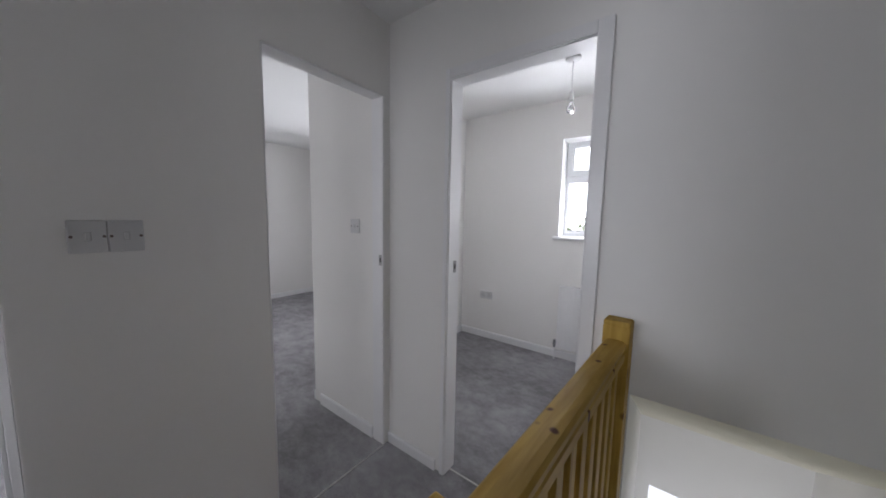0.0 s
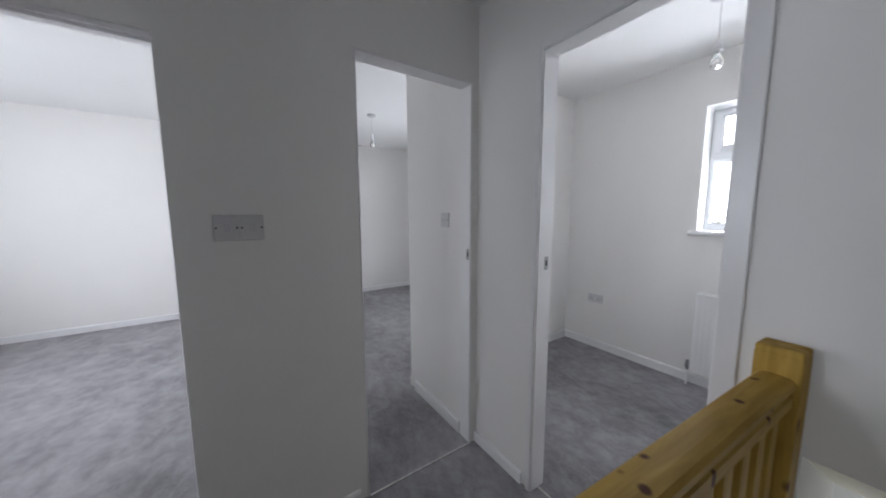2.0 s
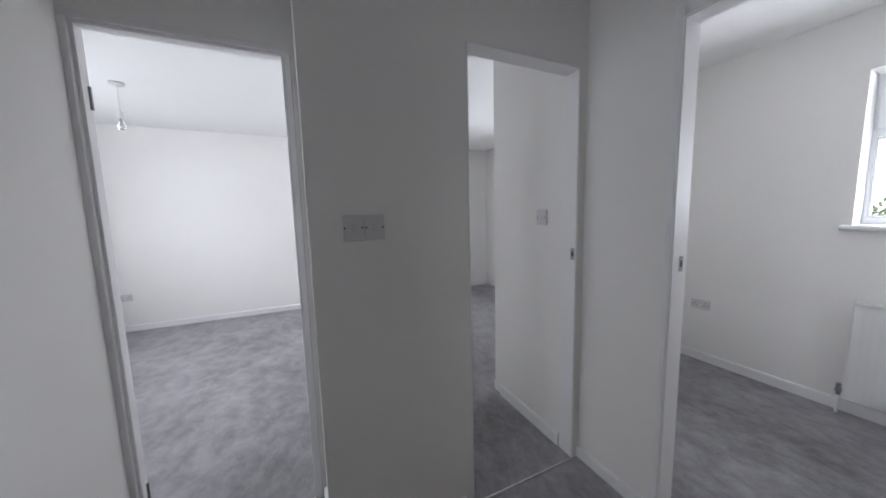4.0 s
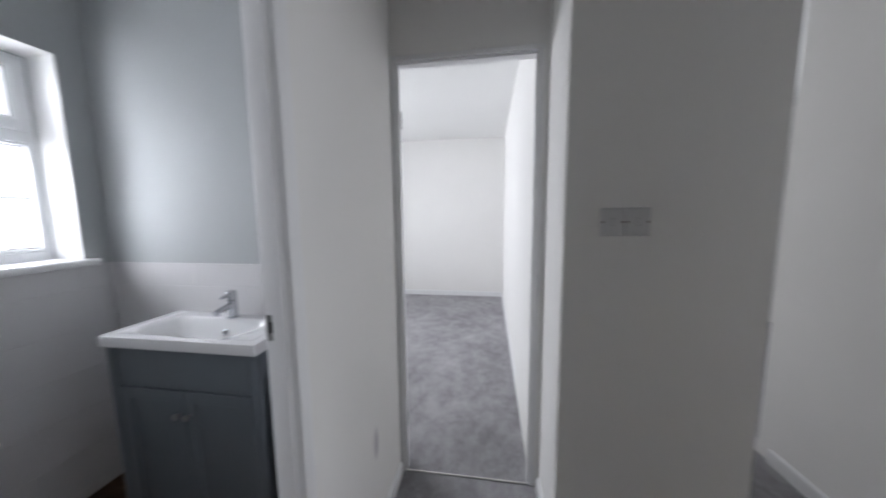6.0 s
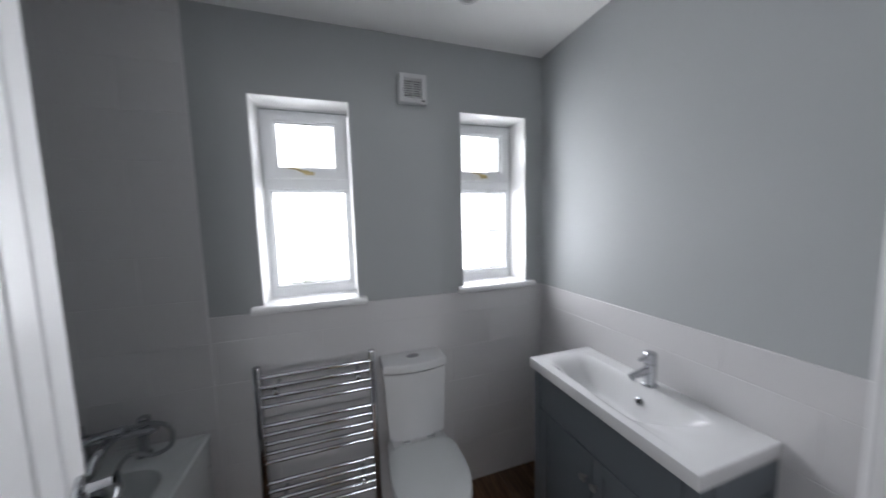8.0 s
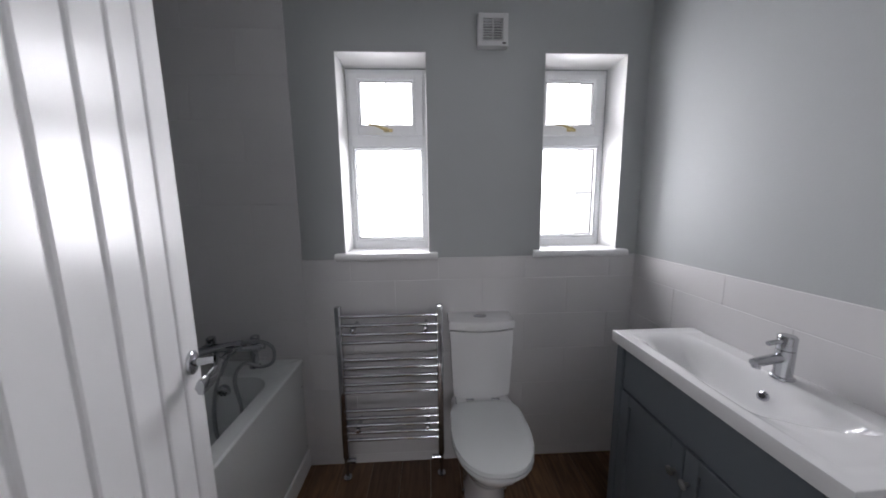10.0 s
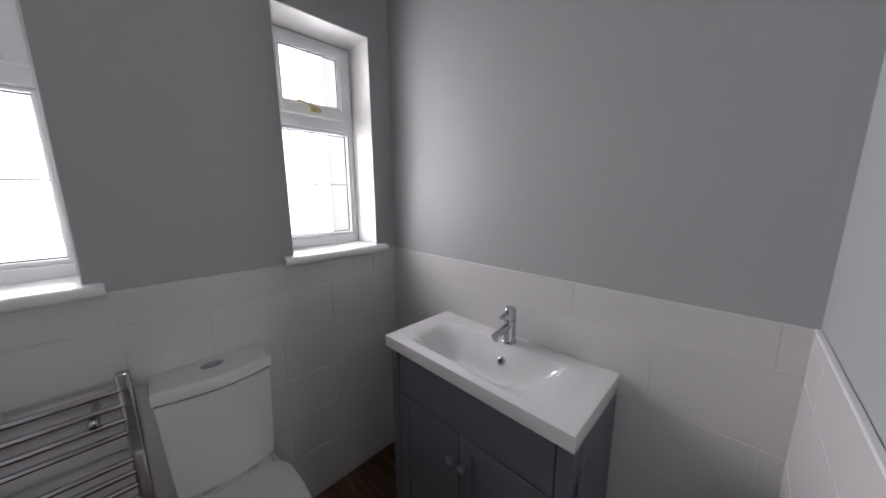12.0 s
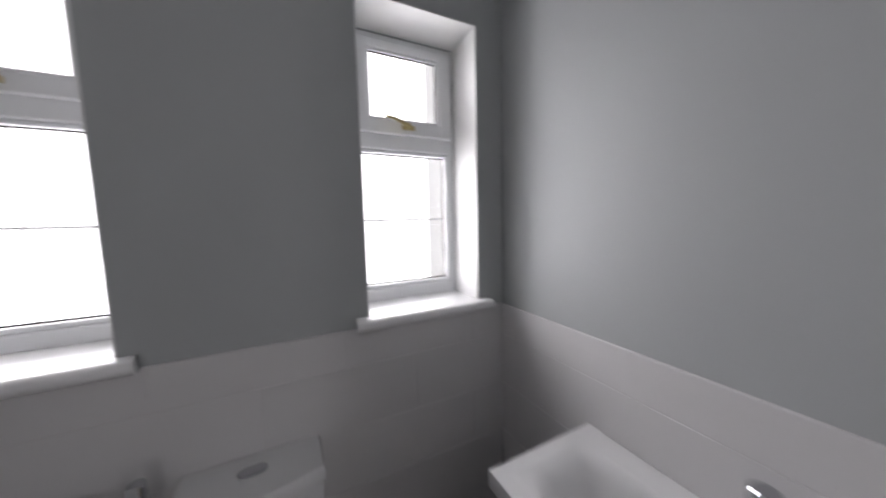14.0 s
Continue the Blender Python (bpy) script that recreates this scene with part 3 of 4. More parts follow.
def window_sill(x0, x1, zt, wall_y, depth, sign, nose, label):
    """A sill board: runs into the reveal by depth, and out over the wall by nose with a rounded edge."""
    bm = bmesh.new()
    th = 0.034
    prof = [(-depth, zt - th), (-depth, zt)]
    for k in range(9):
        a = math.pi / 2 - math.pi * k / 8
        prof.append((nose - th / 2 + th / 2 * math.cos(a), zt - th / 2 + th / 2 * math.sin(a)))
    over = 0.04
    ends = [[bm.verts.new((x, wall_y + sign * o, z)) for o, z in prof] for x in (x0 - over, x1 + over)]
    n = len(prof)
    for k in range(n):
        bm.faces.new((ends[0][k], ends[0][(k + 1) % n], ends[1][(k + 1) % n], ends[1][k]))
    bm.faces.new(ends[0][::-1])
    bm.faces.new(ends[1])
    # the horns stop at the wall's face
    for v in bm.verts:
        inside = sign * (v.co.y - wall_y) < 0
        if inside:
            v.co.x = min(max(v.co.x, x0 + 0.001), x1 - 0.001)
    bmesh.ops.recalc_face_normals(bm, faces=bm.faces)
    return tagged(part("window_sill", bm, M_TRIM, None, "", True), label, "window sill", kind="structure")


def reveal_lining(x0, x1, z0, z1, y0, y1):
    """White plaster on the two sides and the top of a window's reveal."""
    bm = bmesh.new()
    t = 0.003
    ya, yb = min(y0, y1), max(y0, y1)
    add_box(bm, x0, ya, z0, x0 + t, yb, z1)
    add_box(bm, x1 - t, ya, z0, x1, yb, z1)
    add_box(bm, x0 + t, ya, z1 - t, x1 - t, yb, z1)
    return tagged(part("window_reveal", bm, M_REVEAL), "white painted window reveal", "window reveal", kind="structure")


FY = 0.16
for wn_, (xa, xb) in (("window_1", WIN_W), ("window_2", WIN_E)):
    window(wn_, "white plastic bathroom window with a brass handle", (xa + xb) / 2, FY, WZ0 + 0.002, xb - xa - 0.008, WZ1 - WZ0 - 0.008)
    window_sill(xa, xb, WZ0 + 0.006, 0.0, FY, -1, 0.045, "white gloss window sill with a rounded nose")
    reveal_lining(xa, xb, WZ0, WZ1, -0.001, FY)
window("window_3", "unseen white plastic bedroom window looking on greenery", (WB[0] + WB[1]) / 2, YBS - 0.15, 1.192, WB[1] - WB[0] - 0.008, 0.91, 180, M_UPVC, lead=False)
window_sill(WB[0], WB[1], 1.196, YBS, 0.15, 1, 0.04, "white gloss bedroom window sill")
reveal_lining(WB[0], WB[1], 1.19, 2.11, YBS + 0.001, YBS - 0.15)
# assumed window, kept out of view, added to let light into the far room
window("window_4", "unseen white plastic bedroom window", 1.7, YBS - 0.15, 1.002, 1.59, 1.14, 180, None, lead=False)
window("window_5", "unseen white plastic bedroom window", 1.9, YCN + 0.15, 1.002, 1.59, 1.14, 0, None, lead=False)


def backdrop(x0, x1, y, z0, z1, mat=M_OUT):
    bm = bmesh.new()
    bm.faces.new([bm.verts.new(p) for p in ((x0, y, z0), (x1, y, z0), (x1, y, z1), (x0, y, z1))])
    return tagged(part("backdrop", bm, mat), "plain bright overcast sky outside the windows", "backdrop", kind="structure")


backdrop(-9, 12, 9.0, -4, 14)
backdrop(-9, 12, -14.0, -4, 16)
backdrop(-2.39, -1.45, -5.55, -2.6, -0.6, M_OUT_LOW)
ground = new("ground", mesh_from("ground", box(-60, -60, -2.9, 60, 60, -2.75), material("grass_ground", (0.10, 0.13, 0.05), 0.9, var=0.3, var_scale=3, bump=0.5)))
tagged(ground, "rough green lawn around the house", "ground", kind="structure")

# ---- bathroom tiles ----
TW, TH, TT = 0.427, 0.187, 0.008
TOP = 1.095
tile_meshes = {}


def tile_mesh(w, h):
    key = (round(w, 4), round(h, 4))
    if key not in tile_meshes:
        bm = bmesh.new()
        g, e = 0.0008, 0.0013
        x0, x1, z0, z1 = g, w - g, g, h - g
        back = [bm.verts.new(p) for p in ((x0, 0, z0), (x1, 0, z0), (x1, 0, z1), (x0, 0, z1))]
        mid = [bm.verts.new(p) for p in ((x0, -TT + 0.0015, z0), (x1, -TT + 0.0015, z0), (x1, -TT + 0.0015, z1), (x0, -TT + 0.0015, z1))]
        top = [bm.verts.new(p) for p in ((x0 + e, -TT, z0 + e), (x1 - e, -TT, z0 + e), (x1 - e, -TT, z1 - e), (x0 + e, -TT, z1 - e))]
        for a, b in ((back, mid), (mid, top)):
            for k in range(4):
                bm.faces.new((a[k], a[(k + 1) % 4], b[(k + 1) % 4], b[k]))
        bm.faces.new(top)
        bmesh.ops.recalc_face_normals(bm, faces=bm.faces)
        tile_meshes[key] = mesh_from("tile", bm, M_TILE)
    return tile_meshes[key]


def tile_field(parent_name, label, origin, rz, length, top, phase, holes=()):
    """Brick-bond tiles on a wall; local x runs along it, -y into the room."""
    field = thing(parent_name, label, "wall tiles", origin, rz, kind="structure")
    bed = part("grout_bed", box(0, -0.0069, 0, length, 0, top), M_GROUT, field)
    edges = [0.052 + TH * k - TH for k in range(0, 16)]
    for r, z in enumerate(edges):
        z0, z1 = max(z, 0), min(z + TH, top)
        if z1 - z0 < 0.01:
            continue
        x = -((phase + (0.5 * TW if r % 2 else 0)) % TW)
        while x < length:
            x0, x1 = max(x, 0), min(x + TW, length)
            x += TW
            if x1 - x0 < 0.012:
                continue
            spans = [(x0, x1)]
            for hx0, hx1, hz0, hz1 in holes:
                if z1 > hz0 + 0.002 and z0 < hz1 - 0.002:
                    spans = [s for a, b in spans for s in ((a, min(b, hx0)), (max(a, hx1), b)) if s[1] - s[0] > 0.01]
            for a, b in spans:
                t = new("tile", tile_mesh(b - a, z1 - z0))
                t.parent = field
                t.location = (a, 0, z0)
    return field


# ---- bathroom things ----


def smoothstep(a, b, t):
    t = min(max((t - a) / (b - a), 0.0), 1.0)
    return t * t * (3 - 2 * t)


def vanity_unit():
    """Local: x from the wall (0) to the front (-0.333), y along the wall (0 is the north end, growing south as -y), z up."""
    ob = thing("vanity_unit", "slate grey painted vanity unit with two panelled doors", "vanity unit", (-0.009, -0.378, 0))
    W, D, H = 0.68, 0.306, 0.80
    f = -D

    def panel(x0, y0, z0, x1, y1, z1, name="panel", bev=0.002):
        return part(name, box(x0, y0, z0, x1, y1, z1, bev), M_VANITY, ob)

    panel(f + 0.02, -W + 0.006, 0.07, 0, -0.006, 0.72, "carcass")
    panel(f + 0.045, -0.022, 0.72, 0, -0.006, 0.818, "side_panel")
    panel(f + 0.045, -W + 0.006, 0.72, 0, -W + 0.022, 0.818, "side_panel")
    for y in (-0.006, -W + 0.046):
        panel(f, y - 0.04, 0.0, f + 0.045, y, 0.818, "corner_post", 0.004)
    for y in (-0.006, -W + 0.046):
        panel(-0.04, y - 0.04, 0.0, 0, y, 0.07, "foot")
    panel(f + 0.004, -W + 0.05, 0.655, f + 0.02, -0.05, 0.817, "fascia")
    panel(f + 0.006, -W + 0.05, 0.03, f + 0.022, -0.05, 0.085, "plinth")

    def door(ya, yb, knob):
        bm = bmesh.new()
        z0, z1, s = 0.092, 0.648, 0.045
        add_box(bm, f + 0.001, ya, z0, f + 0.019, ya + s, z1, 0.0015, 1)
        add_box(bm, f + 0.001, yb - s, z0, f + 0.019, yb, z1, 0.0015, 1)
        add_box(bm, f + 0.0012, ya + s, z0, f + 0.019, yb - s, z0 + s, 0.0015, 1)
        add_box(bm, f + 0.0012, ya + s, z1 - s, f + 0.019, yb - s, z1, 0.0015, 1)
        add_box(bm, f + 0.009, ya + s - 0.004, z0 + s - 0.004, f + 0.018, yb - s + 0.004, z1 - s + 0.004)
        d = part("door", bm, M_VANITY, ob)
        kb = bmesh.new()
        add_tube(kb, [(f + 0.002, knob, 0.555), (f - 0.012, knob, 0.555), (f - 0.014, knob, 0.555), (f - 0.02, knob, 0.555), (f - 0.024, knob, 0.555)], [0.005, 0.005, 0.012, 0.013, 0.007], 14)
        part("knob", kb, M_STEEL, d, "round brushed metal knob", True)

    mid = -W / 2
    door(mid + 0.0025, -0.05, mid + 0.024)
    door(-W + 0.05, mid - 0.0025, mid - 0.024)

    # basin top: a grid whose heights sink into the bowl
    nx, ny = 96, 210
    SD, SW, zt, lip = 0.322, 0.68, 0.861, 0.042
    y_off = 0.002

    def height(u, v):
        # u: distance from the front edge, v: distance from the north end
        across = smoothstep(0.04, 0.108, u) * (1 - smoothstep(0.19, 0.262, u))
        crease = 0.468 + 0.095 * smoothstep(0.06, 0.25, u)
        rise = 1 - max((v - crease + 0.12) / 0.12, 0.0) ** 2.2
        bowl = smoothstep(0.035, 0.2, v) * 0.5 * (rise + math.sqrt(rise * rise + 0.004))
        ramp = smoothstep(0.25, 0.4, v) * (1 - smoothstep(crease - 0.02, 0.625, v)) * smoothstep(0.02, 0.09, u) * (1 - smoothstep(0.13, 0.25, u))
        return zt - across * bowl * 0.1 - 0.018 * ramp - 0.002 * smoothstep(0.03, 0.05, u) * smoothstep(0.03, 0.05, v) * smoothstep(0.03, 0.05, SW - v)

    bm = bmesh.new()
    grid = [[bm.verts.new((-SD + SD * i / nx, y_off - SW * j / ny, height(SD * i / nx, SW * j / ny))) for j in range(ny + 1)] for i in range(nx + 1)]
    for i in range(nx):
        for j in range(ny):
            bm.faces.new((grid[i][j], grid[i][j + 1], grid[i + 1][j + 1], grid[i + 1][j]))
    ring = [grid[0][j] for j in range(ny + 1)] + [grid[i][ny] for i in range(1, nx + 1)] + [grid[nx][j] for j in range(ny - 1, -1, -1)] + [grid[i][0] for i in range(nx - 1, 0, -1)]
    low = [bm.verts.new((v.co.x * 0.996, v.co.y, zt - lip)) for v in ring]
    n = len(ring)
    for k in range(n):
        bm.faces.new((ring[k], ring[(k + 1) % n], low[(k + 1) % n], low[k]))
    bmesh.ops.recalc_face_normals(bm, faces=bm.faces)
    edges = [e for k in range(n) for e in ring[k].link_edges if e.other_vert(ring[k]) is ring[(k + 1) % n]]
    bmesh.ops.bevel(bm, geom=edges, offset=0.0026, segments=2, affect="EDGES", profile=0.5)
    top = part("basin", bm, M_CERAMIC, ob, "glossy white ceramic basin top", True)
    # overflow ring and tap
    ov = bmesh.new()
    cx, cy = -0.098, -0.347
    cz = height(SD + cx, y_off - cy) + 0.001
    dirn = Vector((-0.85, 0, 0.52)).normalized()
    c = Vector((cx, cy, cz))
    add_tube(ov, [c, c + dirn * 0.005, c + dirn * 0.007], [0.014, 0.014, 0.011], 18)
    o = part("overflow", ov, M_CHROME, top, "chrome overflow ring", True)
    part("overflow_hole", tube([c + dirn * 0.0071, c + dirn * 0.0076], 0.0085, 16), M_DARK, o)
    dr = bmesh.new()
    dx, dy = -0.18, -0.346
    dz = height(SD + dx, y_off - dy)
    add_tube(dr, [(dx, dy, dz - 0.004), (dx, dy, dz + 0.005), (dx, dy, dz + 0.007)], [0.028, 0.028, 0.022], 20)
    part("drain", dr, M_CHROME, top, "chrome drain cover", True)
    tp = bmesh.new()
    tx, ty = -0.05, -0.345
    add_tube(tp, [(tx, ty, 0.858), (tx, ty, 0.863), (tx, ty, 0.866), (tx, ty, 0.940), (tx, ty, 0.941), (tx, ty, 0.943), (tx, ty, 0.944), (tx, ty, 0.978), (tx, ty, 0.982)], [0.026, 0.026, 0.0205, 0.0205, 0.0185, 0.0185, 0.0205, 0.0205, 0.017], 24)
    tap = part("mixer_tap", tp, M_CHROME, ob, "chrome single-lever basin tap", True)
    sp = bmesh.new()
    add_tube(sp, [(tx, ty, 0.920), (tx - 0.045, ty, 0.913), (tx - 0.08, ty, 0.907), (tx - 0.09, ty, 0.905)], [0.0135, 0.0125, 0.012, 0.012], 16)
    add_tube(sp, [(tx - 0.079, ty, 0.907), (tx - 0.081, ty, 0.890)], 0.0095, 14)
    part("spout", sp, M_CHROME, tap, "", True)
    lv = bmesh.new()
    add_tube(lv, [(tx - 0.015, ty, 0.967), (tx - 0.04, ty, 0.963), (tx - 0.055, ty, 0.960)], [0.0075, 0.0065, 0.0065], 12)
    part("lever", lv, M_CHROME, tap, "", True)
    return ob


vanity_unit()


def d_ring(cx, yb, yf, w, z, n=28, back=0.35):
    """A seat outline: straight at the back (yb), round at the front (yf)."""
    out = []
    ym = yb + (yf - yb) * 0.45
    for k in range(n):
        a = 2 * math.pi * k / n
        s, c = math.sin(a), math.cos(a)
        x = cx + w / 2 * (abs(c) ** 0.8) * (1 if c >= 0 else -1)
        if s >= 0:
            y = ym + (yb - ym) * abs(s) ** back
            x = cx + w / 2 * (1 if c >= 0 else -1) * abs(c) ** 0.45 * (0.93 + 0.07 * (1 - s))
        else:
            y = ym + (yf - ym) * abs(s) ** 0.95
        out.append((x, y, z))
    return out


def toilet():
    ob = thing("toilet", "white close-coupled toilet with its lid closed", "toilet", (-0.798, -0.012, 0))

    def bowed(z, w, y0, y1, bow, n=10):
        ring = [(w / 2, y0, z), (-w / 2, y0, z)]
        for k in range(n + 1):
            t = k / n
            ring.append((-w / 2 + w * t, y1 - bow * math.sin(math.pi * t), z))
        return ring

    c = part("cistern", rings_mesh([bowed(z, w, 0, -0.115, 0.026) for z, w in ((0.44, 0.262), (0.46, 0.268), (0.62, 0.285), (0.764, 0.298), (0.768, 0.288))]), M_CERAMIC, ob, "", True)
    part("cistern_lid", rings_mesh([bowed(z, w, 0.002, y, 0.03) for z, w, y in ((0.7765, 0.296, -0.116), (0.779, 0.308, -0.123), (0.806, 0.308, -0.123), (0.815, 0.302, -0.118), (0.818, 0.288, -0.108))]), M_CERAMIC, ob, "", True)
    bt = bmesh.new()
    add_tube(bt, [(0.0, -0.085, 0.816), (0.0, -0.085, 0.821), (0.0, -0.085, 0.823)], [0.025, 0.025, 0.021], 20)
    b = part("flush_button", bt, M_CHROME, c, "oval chrome flush button", True)
    b.scale = (1.25, 0.8, 1)
    b.location = (0, 0.006, 0)
    rings = [d_ring(0, yb, yf, w, z) for z, w, yb, yf in ((0.0, 0.19, -0.05, -0.36), (0.04, 0.18, -0.05, -0.345), (0.16, 0.185, -0.04, -0.35), (0.26, 0.235, -0.03, -0.43), (0.34, 0.285, -0.02, -0.505), (0.385, 0.3, -0.01, -0.535), (0.4, 0.3, -0.01, -0.535))]
    part("bowl", rings_mesh(rings), M_CERAMIC, ob, "", True)
    part("ledge", box(-0.125, -0.18, 0.36, 0.125, 0.0, 0.438, 0.014, 3), M_CERAMIC, ob, "", True)
    part("seat", rings_mesh([d_ring(0, yb, yf, w, z) for z, w, yb, yf in ((0.402, 0.304, -0.15, -0.54), (0.405, 0.326, -0.148, -0.552), (0.416, 0.326, -0.148, -0.552), (0.419, 0.304, -0.15, -0.54))]), M_ACRYLIC, ob, "", True)
    part("lid", rings_mesh([d_ring(0, yb, yf, w, z) for z, w, yb, yf in ((0.421, 0.318, -0.15, -0.545), (0.424, 0.326, -0.147, -0.552), (0.436, 0.322, -0.148, -0.548), (0.443, 0.285, -0.155, -0.525), (0.446, 0.22, -0.18, -0.47), (0.447, 0.1, -0.25, -0.38))]), M_ACRYLIC, ob, "smooth white closed toilet lid", True)
    for x in (-0.06, 0.06):
        part("hinge", tube([(x - 0.018, -0.145, 0.434), (x + 0.018, -0.145, 0.434)], 0.011, 12), M_CHROME, ob, "", True)
    for x in (-0.096, 0.096):
        part("floor_bolt", tube([(x, -0.2, 0.0), (x, -0.2, 0.02)], 0.009, 10), M_CHROME, ob, "", True)
    return ob


toilet()


def towel_radiator():
    ob = thing("towel_radiator", "chrome ladder towel radiator fixed to the tiled wall", "towel radiator", (-1.229, -0.095, 0))
    hx = 0.235
    for s in (-1, 1):
        bm = bmesh.new()
        ring = [(0.016 * math.cos(a), 0.019 * math.sin(a)) for a in (2 * math.pi * k / 20 for k in range(20))]
        ring = [(x, max(y, -0.012)) for x, y in ring]
        post = rings_mesh([[(s * hx + x * k, y * k, z) for x, y in ring] for z, k in ((0.115, 0.9), (0.119, 1), (0.884, 1), (0.888, 0.9))])
        part("upright", post, M_CHROME, ob, "", True)
    for z in (0.842, 0.798, 0.754, 0.713, 0.628, 0.588, 0.545, 0.503, 0.463, 0.367, 0.326, 0.287, 0.249, 0.211):
        part("bar", tube([(-hx, -0.004, z), (hx, -0.004, z)], 0.0085, 12), M_CHROME, ob, "", True)
    for x, z in ((-0.17, 0.777), (0.17, 0.777), (-0.17, 0.268), (0.17, 0.268)):
        bm = bmesh.new()
        add_tube(bm, [(x, 0.086, z), (x, -0.01, z), (x, -0.018, z), (x, -0.021, z)], [0.009, 0.012, 0.012, 0.008], 14)
        part("bracket", bm, M_CHROME, ob, "", True)
    for s in (-1, 1):
        bm = bmesh.new()
        x = s * hx
        add_tube(bm, [(x, 0, 0.0), (x, 0, 0.12)], 0.0075, 12)
        add_tube(bm, [(x, 0, 0.07), (x, 0, 0.112)], 0.012, 12)
        add_tube(bm, [(x - s * 0.0, 0, 0.095), (x + 0.045, 0, 0.095)] if s < 0 else [(x, 0, 0.095), (x - 0.045, 0, 0.095)], 0.013, 14)
        add_tube(bm, [(x, 0, 0.0), (x, 0, 0.006)], 0.02, 16)
        part("valve", bm, M_CHROME, ob, "", True)
    return ob


towel_radiator()


def bathtub():
    """Local origin at the tub's north-east corner of the front, x to the west as -x, y to the south as -y."""
    ob = thing("bathtub", "white acrylic bath with a plain front panel", "bathtub", (-1.672, -0.009, 0))
    L, W, H = -BS - 0.012, -1.672 - BX0 - 0.002, 0.60
    cx, cy = -W / 2, -L / 2
    rings = [
        rounded(cx, cy, H - 0.03, W, L, 0.012),
        rounded(cx, cy, H - 0.006, W, L, 0.012),
        rounded(cx, cy, H, W - 0.012, L - 0.012, 0.012),
        rounded(cx - 0.01, cy - 0.035, H, W - 0.10, L - 0.19, 0.10),
        rounded(cx - 0.01, cy - 0.035, H - 0.008, W - 0.125, L - 0.215, 0.11),
        rounded(cx - 0.01, cy - 0.03, H - 0.2, W - 0.19, L - 0.29, 0.12),
        rounded(cx - 0.01, cy - 0.02, H - 0.36, W - 0.27, L - 0.4, 0.13),
        rounded(cx - 0.01, cy - 0.02, H - 0.395, W - 0.36, L - 0.5, 0.12),
    ]
    part("tub", rings_mesh(rings, cap_first=False), M_ACRYLIC, ob, "", True)
    part("front_panel", box(-0.035, -L, 0.1, -0.012, 0, H - 0.031, 0.003), M_ACRYLIC, ob, "glossy white bath panel")
    part("plinth", box(-0.04, -L, 0.0, -0.004, 0, 0.098, 0.003), M_TRIM, ob)
    for y, z in ((-0.02, 0.46), (-0.02, 0.13)):
        part("panel_screw", tube([(-0.013, y, z), (-0.009, y, z)], 0.005, 10), M_STEEL, ob)
    # overflow and plug on the north end
    ov = tube([(-0.295, -0.142, 0.535), (-0.295, -0.157, 0.532), (-0.295, -0.160, 0.531)], [0.03, 0.03, 0.024], 20)
    o = part("overflow", ov, M_CHROME, ob, "round chrome bath overflow", True)
    for k in range(6):
        a = k * math.pi / 3
        x, z = -0.295 + 0.014 * math.cos(a), 0.531 + 0.014 * math.sin(a)
        part("overflow_hole", tube([(x, -0.1598, z), (x, -0.1615, z)], 0.0045, 8), M_DARK, o)
    part("plug", tube([(-0.41, -0.145, 0.49), (-0.41, -0.168, 0.486), (-0.41, -0.174, 0.485)], [0.02, 0.022, 0.017], 16), M_DARK, ob, "black rubber bath plug hanging on its chain", True)
    return ob


bathtub()


